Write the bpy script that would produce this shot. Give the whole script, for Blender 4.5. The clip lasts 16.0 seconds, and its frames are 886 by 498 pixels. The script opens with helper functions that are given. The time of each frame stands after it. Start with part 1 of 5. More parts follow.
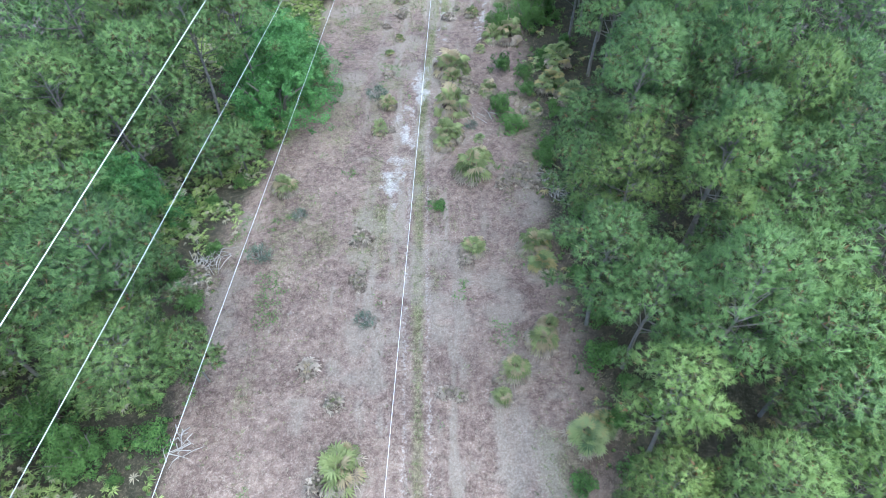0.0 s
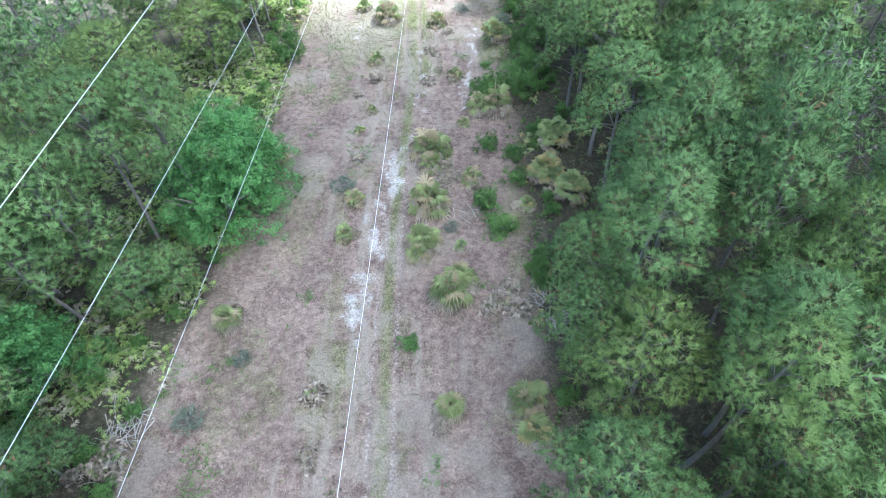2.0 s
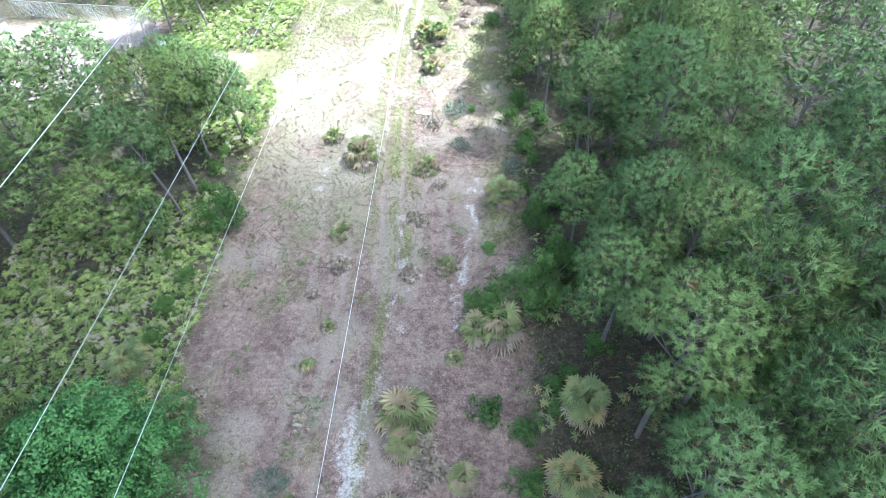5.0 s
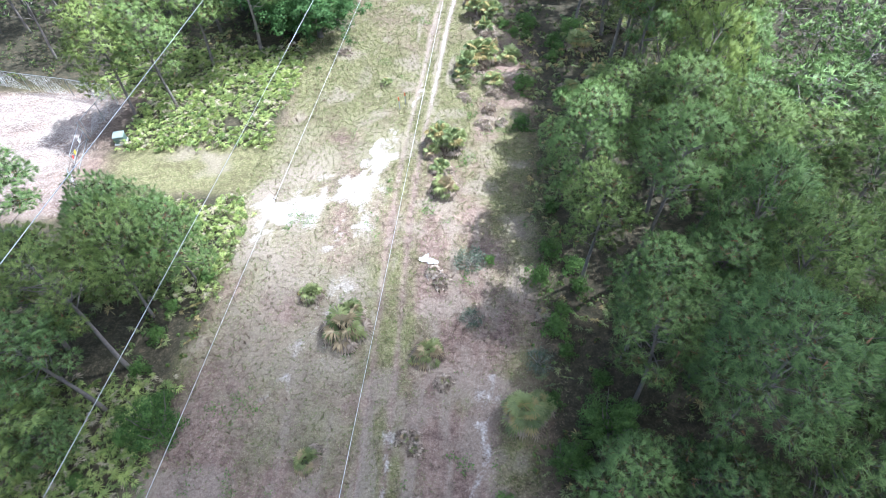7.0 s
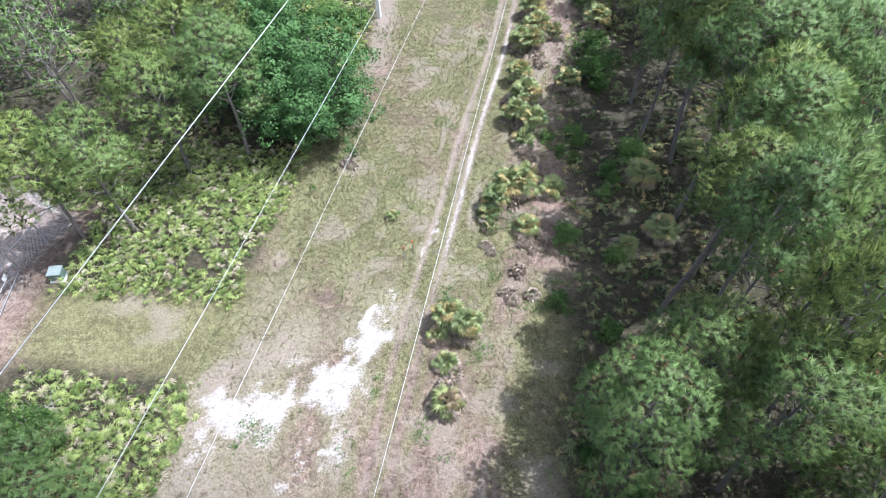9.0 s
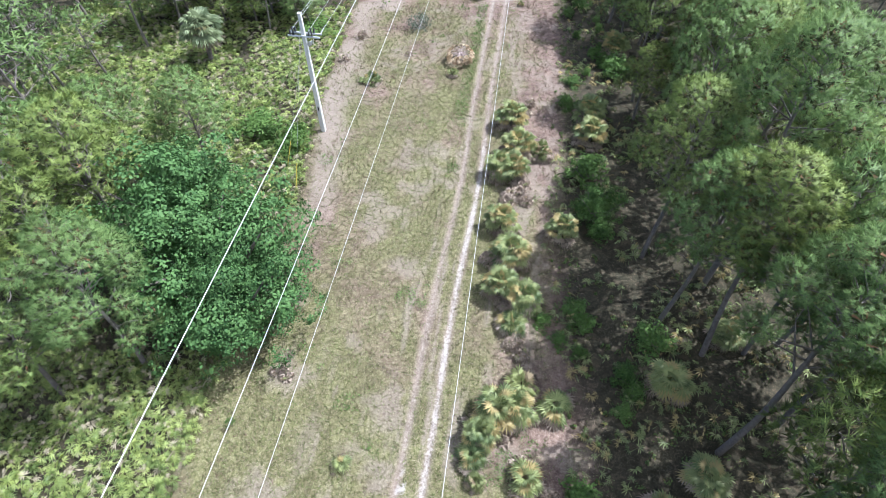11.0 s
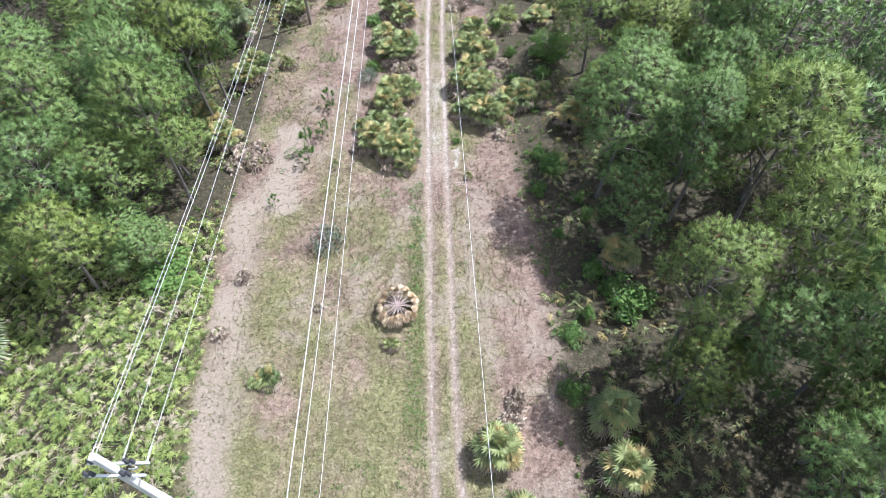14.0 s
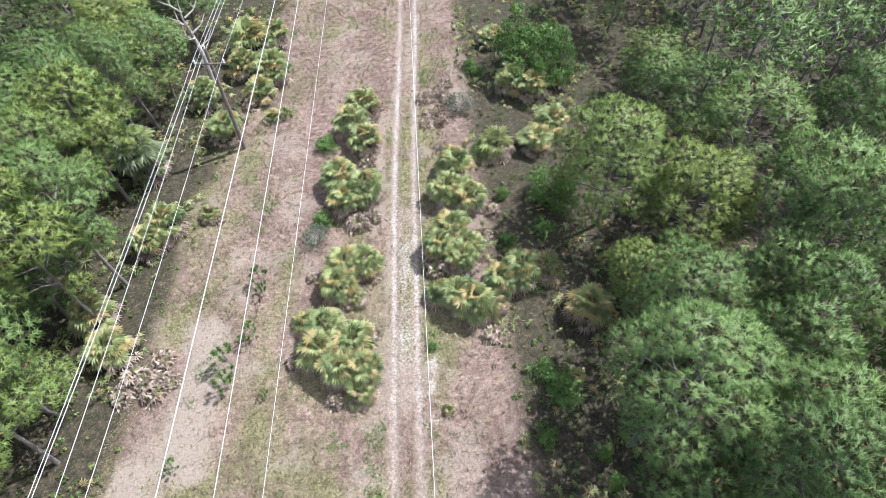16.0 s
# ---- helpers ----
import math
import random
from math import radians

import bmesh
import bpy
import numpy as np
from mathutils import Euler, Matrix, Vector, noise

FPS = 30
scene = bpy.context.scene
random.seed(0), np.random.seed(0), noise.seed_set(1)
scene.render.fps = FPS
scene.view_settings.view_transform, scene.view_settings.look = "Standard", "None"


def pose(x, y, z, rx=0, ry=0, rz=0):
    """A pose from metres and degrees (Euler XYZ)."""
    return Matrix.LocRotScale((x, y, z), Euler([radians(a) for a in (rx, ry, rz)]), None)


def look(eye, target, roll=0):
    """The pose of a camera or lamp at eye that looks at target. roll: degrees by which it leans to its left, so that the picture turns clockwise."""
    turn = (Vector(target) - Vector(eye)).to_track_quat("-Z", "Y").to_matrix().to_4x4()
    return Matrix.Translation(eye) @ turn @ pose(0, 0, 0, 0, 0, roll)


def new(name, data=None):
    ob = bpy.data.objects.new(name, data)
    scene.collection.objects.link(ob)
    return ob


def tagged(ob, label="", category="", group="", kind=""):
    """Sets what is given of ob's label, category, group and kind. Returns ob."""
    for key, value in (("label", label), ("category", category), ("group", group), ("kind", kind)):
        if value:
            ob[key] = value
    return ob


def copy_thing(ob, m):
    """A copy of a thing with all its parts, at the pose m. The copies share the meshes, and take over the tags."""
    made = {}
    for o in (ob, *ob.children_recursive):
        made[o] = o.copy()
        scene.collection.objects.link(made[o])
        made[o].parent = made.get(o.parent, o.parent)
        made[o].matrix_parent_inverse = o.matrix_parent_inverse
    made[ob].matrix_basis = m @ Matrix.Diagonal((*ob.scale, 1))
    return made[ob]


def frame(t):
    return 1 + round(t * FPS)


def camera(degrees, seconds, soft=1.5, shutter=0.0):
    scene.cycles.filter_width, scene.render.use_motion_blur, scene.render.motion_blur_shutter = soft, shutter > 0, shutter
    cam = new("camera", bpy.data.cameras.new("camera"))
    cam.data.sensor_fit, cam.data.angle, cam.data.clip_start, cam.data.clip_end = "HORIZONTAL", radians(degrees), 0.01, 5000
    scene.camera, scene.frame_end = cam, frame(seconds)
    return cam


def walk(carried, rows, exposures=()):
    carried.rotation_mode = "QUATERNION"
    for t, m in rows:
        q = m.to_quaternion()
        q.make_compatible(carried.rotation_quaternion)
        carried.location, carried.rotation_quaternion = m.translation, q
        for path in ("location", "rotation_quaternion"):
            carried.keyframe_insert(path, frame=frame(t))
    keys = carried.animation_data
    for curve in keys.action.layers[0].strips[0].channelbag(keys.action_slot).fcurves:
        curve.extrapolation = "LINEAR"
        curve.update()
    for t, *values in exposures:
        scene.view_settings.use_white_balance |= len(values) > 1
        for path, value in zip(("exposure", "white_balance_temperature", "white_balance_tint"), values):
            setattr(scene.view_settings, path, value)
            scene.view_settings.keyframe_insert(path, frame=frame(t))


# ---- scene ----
cam = camera(76.0, 16.0, soft=0.6)

PATH = [
    (0, (-1.454, -0.699, 31.308), (-1.427, 0.586, 29.775), -2.1),
    (0.5, (-0.549, 1.905, 31.345), (-0.537, 3.191, 29.813), -2.9),
    (1, (0.255, 4.751, 31.405), (0.259, 6.037, 29.873), -3.5),
    (1.5, (0.852, 7.889, 31.344), (0.855, 9.175, 29.812), -3.8),
    (2, (1.58, 11.201, 31.299), (1.576, 12.485, 29.767), -4.4),
    (2.5, (2.161, 14.565, 31.362), (2.156, 15.85, 29.829), -4.8),
    (3, (2.691, 18.209, 31.392), (2.685, 19.493, 29.858), -5.2),
    (3.5, (3.263, 22.03, 31.391), (3.252, 23.314, 29.858), -5.4),
    (4, (3.562, 25.975, 31.443), (3.558, 27.256, 29.907), -5.2),
    (4.2, (3.738, 27.596, 31.364), (3.726, 28.878, 29.829), -5.0),
    (6.3, (4.564, 45.629, 31.45), (4.534, 46.899, 29.905), -3.3),
    (6.5, (4.627, 47.336, 31.516), (4.593, 48.605, 29.97), -3.1),
    (7, (4.914, 51.766, 31.619), (4.841, 53.029, 30.07), -2.8),
    (7.5, (5.281, 56.257, 31.759), (5.179, 57.51, 30.203), -3.0),
    (8, (5.556, 60.727, 31.801), (5.41, 61.972, 30.243), -2.8),
    (8.5, (5.66, 64.986, 31.8), (5.476, 66.232, 30.247), -2.2),
    (8.7, (5.688, 66.827, 31.903), (5.501, 68.067, 30.345), -2.3),
    (10.8, (4.186, 85.823, 31.753), (4.069, 87.082, 30.203), -0.4),
    (11, (4.023, 87.526, 31.845), (3.943, 88.788, 30.296), -0.4),
    (11.5, (3.455, 92.606, 31.86), (3.429, 93.864, 30.305), -0.3),
    (12, (3.138, 97.805, 31.945), (3.173, 99.051, 30.381), -0.6),
    (12.5, (3.08, 102.976, 32.165), (3.128, 104.206, 30.589), -0.7),
    (13, (3.247, 108.008, 32.24), (3.313, 109.228, 30.656), -1.1),
    (13.5, (3.454, 113.096, 32.275), (3.555, 114.303, 30.683), -1.5),
    (14, (3.923, 118.258, 32.353), (4.036, 119.447, 30.748), -1.7),
    (14.5, (4.684, 123.233, 32.318), (4.823, 124.408, 30.706), -2.1),
    (15, (5.37, 128.096, 32.221), (5.537, 129.261, 30.604), -1.7),
    (15.5, (6.457, 132.867, 31.885), (6.603, 134.032, 30.267), -1.6),
    (16, (7.421, 137.538, 31.226), (7.569, 138.708, 29.611), -1.3),
]
EXPOSURES = [(0.0, 2.4, 5200, 1), (4.0, 2.3, 5200, 2), (6.5, 1.6, 5300, 8), (8.5, 1.0, 5520, 13), (11.0, 0.88, 5550, 12), (14.5, 0.91, 5720, 13), (16.0, 0.86, 5800, 13)]
walk(cam, [(t, look(eye, target, roll)) for t, eye, target, roll in PATH], EXPOSURES)

# ---- world and sun ----
SUN_WAY = Vector((0.50, 0.20, 0.86)).normalized()
world = bpy.data.worlds.new("sky")
scene.world = world
world.use_nodes = True
sky = world.node_tree.nodes.new("ShaderNodeTexSky")
sky.sky_type = "NISHITA"
sky.sun_disc = False
sky.sun_elevation = math.asin(SUN_WAY.z)
sky.sun_rotation = math.atan2(SUN_WAY.x, SUN_WAY.y)
background = world.node_tree.nodes["Background"]
background.inputs["Strength"].default_value = 0.072
world.node_tree.links.new(sky.outputs[0], background.inputs["Color"])
sun = new("sun", bpy.data.lights.new("sun", "SUN"))
sun.data.energy = 4.9
sun.data.angle = radians(0.53)
sun.data.color = (1.0, 0.96, 0.9)
sun.matrix_world = look(SUN_WAY * 300, (0, 0, 0))

rng = np.random.default_rng(7)


# ---- materials ----
def material(name, rough=0.8, metal=0.0):
    m = bpy.data.materials.new(name)
    m.use_nodes = True
    b = m.node_tree.nodes["Principled BSDF"]
    b.inputs["Roughness"].default_value = rough
    b.inputs["Metallic"].default_value = metal
    b.inputs["Specular IOR Level"].default_value = 0.3
    return m, m.node_tree, b


def add(tree, kind, **values):
    n = tree.nodes.new(kind)
    for k, v in values.items():
        n.inputs[k.replace("_", " ")].default_value = v
    return n


def ramp(tree, fac, stops):
    n = tree.nodes.new("ShaderNodeValToRGB")
    while len(n.color_ramp.elements) < len(stops):
        n.color_ramp.elements.new(0.5)
    for e, (p, c) in zip(n.color_ramp.elements, stops):
        e.position, e.color = p, (*c, 1)
    tree.links.new(fac, n.inputs[0])
    return n.outputs[0]


def mix(tree, fac, a, b, kind="MIX"):
    n = tree.nodes.new("ShaderNodeMix")
    n.data_type, n.blend_type = "RGBA", kind
    for sock, v in ((n.inputs[0], fac), (n.inputs[6], a), (n.inputs[7], b)):
        if isinstance(v, (int, float)):
            sock.default_value = v
        elif isinstance(v, tuple):
            sock.default_value = (*v, 1)
        else:
            tree.links.new(v, sock)
    return n.outputs[2]


def calc(tree, op, a, b=0.0, clamp=False):
    n = tree.nodes.new("ShaderNodeMath")
    n.operation, n.use_clamp = op, clamp
    for sock, v in zip(n.inputs, (a, b)):
        if isinstance(v, (int, float)):
            sock.default_value = v
        else:
            tree.links.new(v, sock)
    return n.outputs[0]


def noise_at(tree, coord, scale, detail=3.0, rough=0.6):
    n = add(tree, "ShaderNodeTexNoise", Scale=scale, Detail=detail, Roughness=rough)
    tree.links.new(coord, n.inputs["Vector"])
    return n.outputs["Fac"]


def bump(tree, b, height, strength, distance):
    n = add(tree, "ShaderNodeBump", Strength=strength, Distance=distance)
    tree.links.new(height, n.inputs["Height"])
    tree.links.new(n.outputs[0], b.inputs["Normal"])


def leaf_material(name, dark, light, aged=None, aged_share=0.1, thin=0.3, rough=0.55, scale=0.8, gloss=0.3, olive=None):
    """Foliage: hue by plant, by leaf and by patch; thin blades let some light through."""
    m, t, b = material(name, rough)
    b.inputs["Specular IOR Level"].default_value = gloss
    info, geo = t.nodes.new("ShaderNodeObjectInfo"), t.nodes.new("ShaderNodeNewGeometry")
    leaf = calc(t, "FRACT", calc(t, "ADD", geo.outputs["Random Per Island"], calc(t, "MULTIPLY", info.outputs["Random"], 5.7)))
    patch = noise_at(t, geo.outputs["Position"], scale, 2)
    f = calc(t, "ADD", calc(t, "MULTIPLY", leaf, 0.8), calc(t, "MULTIPLY", patch, 0.58))
    f = calc(t, "ADD", f, calc(t, "MULTIPLY", calc(t, "SUBTRACT", info.outputs["Random"], 0.6), 0.36), True)
    colour = ramp(t, f, [(0.15, dark), (0.85, light)])
    if olive:
        share = ramp(t, calc(t, "FRACT", calc(t, "MULTIPLY", info.outputs["Random"], 13.7)), [(0.45, (0, 0, 0)), (0.95, (0.6, 0.6, 0.6))])
        colour = mix(t, share, colour, ramp(t, f, [(0.15, olive[0]), (0.85, olive[1])]))
    if aged:
        old = calc(t, "LESS_THAN", calc(t, "FRACT", calc(t, "MULTIPLY", leaf, 7.31)), aged_share)
        colour = mix(t, old, colour, aged)
    t.links.new(colour, b.inputs["Base Color"])
    if thin:
        tr, ms = t.nodes.new("ShaderNodeBsdfTranslucent"), t.nodes.new("ShaderNodeMixShader")
        t.links.new(colour, tr.inputs["Color"])
        ms.inputs[0].default_value = thin
        t.links.new(b.outputs[0], ms.inputs[1])
        t.links.new(tr.outputs[0], ms.inputs[2])
        t.links.new(ms.outputs[0], t.nodes["Material Output"].inputs[0])
    return m


def plain_material(name, a, b2, rough=0.8, metal=0.0, scale=6.0, depth=0.3):
    m, t, b = material(name, rough, metal)
    co = t.nodes.new("ShaderNodeTexCoord").outputs["Object"]
    n1, n2 = noise_at(t, co, scale, 5), noise_at(t, co, scale * 7, 3)
    f = calc(t, "ADD", calc(t, "MULTIPLY", n1, 0.7), calc(t, "MULTIPLY", n2, 0.3))
    t.links.new(ramp(t, f, [(0.3, a), (0.7, b2)]), b.inputs["Base Color"])
    bump(t, b, n2, depth, 0.02)
    return m


M_PINE = leaf_material("pine_needles", (0.05, 0.1, 0.032), (0.208, 0.31, 0.1), None, 0, 0.22, 0.5, 0.8, 0.28, ((0.074, 0.106, 0.026), (0.3, 0.345, 0.078)))
# Inner crown filler: needle colour darkened to stand in for shade between tufts.
M_INNER_SHADE = leaf_material("inner_needles_darkened_for_shade", (0.045, 0.06, 0.024), (0.13, 0.14, 0.06), (0.24, 0.14, 0.08), 0.07, 0.15, 0.9, 0.8, 0.1)
M_OAK = leaf_material("oak_leaves", (0.03, 0.078, 0.027), (0.105, 0.2, 0.064), None, 0, 0.15, 0.6, 0.8, 0.15)
# Oak leaves again, coloured brighter for the trees under the cloud's shade.
M_OAK_BRIGHT = leaf_material("oak_leaves_brightened", (0.04, 0.112, 0.032), (0.145, 0.295, 0.082), None, 0, 0.2, 0.5, 0.8, 0.25)
M_BUSH = leaf_material("shrub_leaves", (0.045, 0.095, 0.028), (0.15, 0.25, 0.068), None, 0, 0.3, 0.6, 0.8, 0.15)
M_PALM = leaf_material("palmetto_leaves", (0.12, 0.175, 0.07), (0.35, 0.4, 0.17), (0.46, 0.38, 0.17), 0.2, 0.3, 0.42, 0.5, 0.4)
M_CABBAGE = leaf_material("grey_green_palm_leaves", (0.12, 0.17, 0.085), (0.34, 0.4, 0.23), (0.42, 0.38, 0.2), 0.08, 0.3, 0.45, 0.5, 0.4)
M_YELLOW = leaf_material("yellowed_palmetto_leaves", (0.15, 0.19, 0.075), (0.37, 0.41, 0.18), (0.48, 0.39, 0.25), 0.25, 0.3, 0.5, 1.2)
M_FIELD = leaf_material("palmetto_thicket_leaves", (0.14, 0.22, 0.055), (0.45, 0.53, 0.17), (0.5, 0.44, 0.32), 0.16, 0.3, 0.4, 0.5, 0.5)
M_DEAD = leaf_material("dead_palmetto_leaves", (0.215, 0.168, 0.132), (0.47, 0.39, 0.32), None, 0, 0.15, 0.85, 2.0)
M_STRAW = leaf_material("straw_coloured_dead_palm_leaves", (0.42, 0.31, 0.19), (0.66, 0.54, 0.39), None, 0, 0.2, 0.8, 2.0)
M_GREY = leaf_material("grey_green_leaves", (0.06, 0.09, 0.06), (0.16, 0.2, 0.14), None, 0, 0.2, 0.7)
M_GRASS = leaf_material("grass_blades", (0.075, 0.105, 0.034), (0.2, 0.235, 0.09), (0.34, 0.3, 0.2), 0.35, 0.3, 0.7, 0.25)
M_DRY = leaf_material("dry_grass_blades", (0.15, 0.115, 0.09), (0.29, 0.24, 0.19), None, 0, 0.2, 0.85, 0.3)
M_WEED = leaf_material("brown_weed_stalks", (0.12, 0.08, 0.06), (0.26, 0.18, 0.14), (0.12, 0.15, 0.06), 0.2, 0.2, 0.85, 0.5)
M_UNDER = leaf_material("undergrowth_leaves", (0.04, 0.075, 0.022), (0.15, 0.22, 0.065), (0.22, 0.18, 0.07), 0.12, 0.3, 0.55, 0.4)
M_BARK = plain_material("pine_bark", (0.1, 0.087, 0.08), (0.27, 0.24, 0.22), 0.9, 0, 5, 0.8)
M_OAKBARK = plain_material("oak_bark", (0.1, 0.085, 0.07), (0.26, 0.23, 0.2), 0.9, 0, 5, 0.8)
M_GREYWOOD = plain_material("bare_grey_wood", (0.25, 0.22, 0.2), (0.5, 0.46, 0.42), 0.85, 0, 5, 0.5)
M_STALK = plain_material("pale_dry_leaf_stalk", (0.36, 0.27, 0.25), (0.52, 0.43, 0.4), 0.7, 0, 8, 0.2)
M_CONCRETE = plain_material("pale_concrete", (0.56, 0.555, 0.55), (0.7, 0.695, 0.69), 0.8, 0, 3, 0.2)
M_WOODPOLE = plain_material("weathered_pole_wood", (0.12, 0.1, 0.085), (0.24, 0.2, 0.17), 0.9, 0, 4, 0.5)
M_ALU = plain_material("bright_aluminium_cable", (0.6, 0.61, 0.63), (0.72, 0.72, 0.74), 0.5, 0.2, 30, 0.1)
M_STEEL = plain_material("galvanised_steel", (0.45, 0.47, 0.48), (0.62, 0.63, 0.64), 0.45, 0.8, 20, 0.1)
M_BLACK = plain_material("black_polymer", (0.02, 0.02, 0.022), (0.05, 0.05, 0.055), 0.5, 0, 20, 0.1)
M_PORCELAIN = plain_material("grey_porcelain", (0.5, 0.52, 0.55), (0.66, 0.68, 0.7), 0.25, 0, 10, 0.05)
M_WHITE = plain_material("white_plastic_sheet", (0.4, 0.395, 0.385), (0.5, 0.5, 0.49), 0.6, 0, 4, 0.5)
M_YELLOWPLASTIC = plain_material("yellow_plastic", (0.42, 0.33, 0.05), (0.5, 0.42, 0.08), 0.5, 0, 5, 0.1)
M_RED = plain_material("red_painted_metal", (0.5, 0.03, 0.03), (0.62, 0.06, 0.05), 0.5, 0, 5, 0.1)
M_ORANGE = plain_material("orange_paint", (0.6, 0.14, 0.05), (0.7, 0.2, 0.08), 0.6, 0, 8, 0.1)
M_GREENBOX = plain_material("green_painted_steel", (0.1, 0.15, 0.13), (0.16, 0.22, 0.19), 0.5, 0.1, 3, 0.1)
M_GREYPAINT = plain_material("pale_grey_green_lid", (0.18, 0.22, 0.21), (0.25, 0.29, 0.28), 0.5, 0.0, 3, 0.1)
M_BEIGE = plain_material("beige_boards", (0.5, 0.42, 0.32), (0.62, 0.54, 0.42), 0.7, 0, 3, 0.2)
M_CLOUD = bpy.data.materials.new("cloud")


# ---- plan of the clearing: track, edges ----
TRACK_Y = [-400, 8, 18, 34, 46, 54, 62, 80, 91, 97, 110, 120, 130, 146, 154, 168, 187, 600]
TRACK_X = [-25, -3.1, -3.0, -2.5, -1.7, -0.7, -0.1, 0.1, 0.8, 1.6, 2.7, 4.2, 4.8, 6.35, 7.1, 8.45, 10.8, 52]
EDGE_Y = [-400, 10, 30, 44, 60, 80, 100, 120, 140, 150, 160, 180, 200, 600]
EDGE_LEFT = [-40, -17, -16.5, -13, -13, -12, -11.5, -9.8, -10.5, -9.5, -7.5, -3, 0, 36]
WOOD_Y = [-400, 10, 30, 66, 94, 115, 137, 150, 171, 200, 600]
WOOD_RIGHT = [-12, 7.5, 7.2, 9.5, 11, 10.5, 13, 13, 14, 17, 66]


def track(y):
    y = np.asarray(y, float)
    return sum(np.interp(y + d, TRACK_Y, TRACK_X) for d in (-4, -2, 0, 2, 4)) / 5


def left_edge(y):
    return np.interp(y, EDGE_Y, EDGE_LEFT)


def right_edge(y):
    return np.interp(y, WOOD_Y, WOOD_RIGHT)


def value_noise(x, y, size, seed):
    """Smooth random values, 0 to 1, on a lattice of the given size."""
    g = np.random.default_rng(seed).random((256, 256))
    u, v = np.asarray(x) / size + 100, np.asarray(y) / size + 100
    i, j = np.floor(u).astype(int), np.floor(v).astype(int)
    a, b = u - i, v - j
    a, b = a * a * (3 - 2 * a), b * b * (3 - 2 * b)
    p = lambda m, n: g[m % 256, n % 256]
    return (p(i, j) * (1 - a) + p(i + 1, j) * a) * (1 - b) + (p(i, j + 1) * (1 - a) + p(i + 1, j + 1) * a) * b


def patchy(x, y, size, seed):
    return 0.5 * value_noise(x, y, size, seed) + 0.3 * value_noise(x, y, size / 2.3, seed + 1) + 0.2 * value_noise(x, y, size / 5.1, seed + 2)


def along(x, y, line):
    """How deep a point lies in a ribbon of (x, y, half width) points: 1 in the middle, 0 at the rim."""
    best = np.zeros_like(x)
    for (x0, y0, w0), (x1, y1, w1) in zip(line, line[1:]):
        dx, dy = x1 - x0, y1 - y0
        f = np.clip(((x - x0) * dx + (y - y0) * dy) / (dx * dx + dy * dy), 0, 1)
        d = np.hypot(x - x0 - f * dx, y - y0 - f * dy) / (1.35 * (w0 + f * (w1 - w0)))
        best = np.maximum(best, np.clip(1 - d, 0, 1))
    return best


def step(v, lo, hi):
    f = np.clip((v - lo) / (hi - lo), 0, 1)
    return f * f * (3 - 2 * f)


SAND_RIBBONS = [
    ([(-4.4, 31, 1.4), (-3.9, 36, 2.6), (-2.8, 41, 2.4), (-1.9, 46, 2.1), (-0.6, 51, 1.6), (0.4, 55, 1.0)], 0.7),
    ([(-1.9, 40, 0.5), (-0.6, 50, 0.8), (0.5, 57, 0.7)], 0.6),
    ([(4.2, 53, 0.3), (4.6, 57, 0.4), (5.6, 61.5, 0.7), (6.0, 66, 0.9), (6.6, 68, 0.5)], 0.85),
    ([(-10.0, 81.3, 1.0), (-8.1, 82.3, 1.9), (-5.9, 82.8, 2.7), (-3.7, 83.8, 2.6), (-2.9, 85.6, 1.9), (-2.4, 87.6, 1.3), (-1.7, 89.2, 0.7)], 1.2),
    ([(-8.5, 81.6, 1.2), (-9.2, 80.4, 1.0), (-9.5, 79.0, 0.6)], 1.0),
    ([(-4.1, 82.1, 1.9), (-4.2, 80.6, 1.5), (-3.9, 78.6, 1.5), (-3.8, 77.2, 1.0)], 1.05),
    ([(-3.2, 84.5, 3.2), (-3.9, 79, 3.0), (-4.6, 74.5, 2.2), (-5.2, 69, 1.2)], 0.6),
    ([(-6.9, 66.6, 0.5), (-6.2, 67.1, 0.5)], 1.0),
    ([(0.5, 94.2, 0.3), (1.2, 97.5, 0.35)], 1.0),
    ([(-11.8, 20.8, 0.3), (-11.3, 22.4, 0.35)], 0.9),
    ([(-5.6, 16.2, 0.7), (-4.2, 13, 0.8)], 0.5),
    ([(-10, 79.8, 2.6), (-6.5, 82, 4.2), (-3, 85, 3.6), (-1.2, 89.5, 1.8)], 0.72),
    ([(-4.2, 81, 2.4), (-3.6, 76, 2.2), (-3.8, 70, 1.5)], 0.58),
    ([(-6, 28, 1.5), (-5.6, 20, 1.8), (-5, 10, 1.2)], 0.36),
    ([(1.2, 64, 0.5), (1.2, 57, 0.6)], 0.6),
    ([(8.3, 149, 0.9), (8.8, 152.5, 1.2)], 0.6),
    ([(2.5, 12, 1.0), (3.4, 15, 0.8)], 0.5),
]


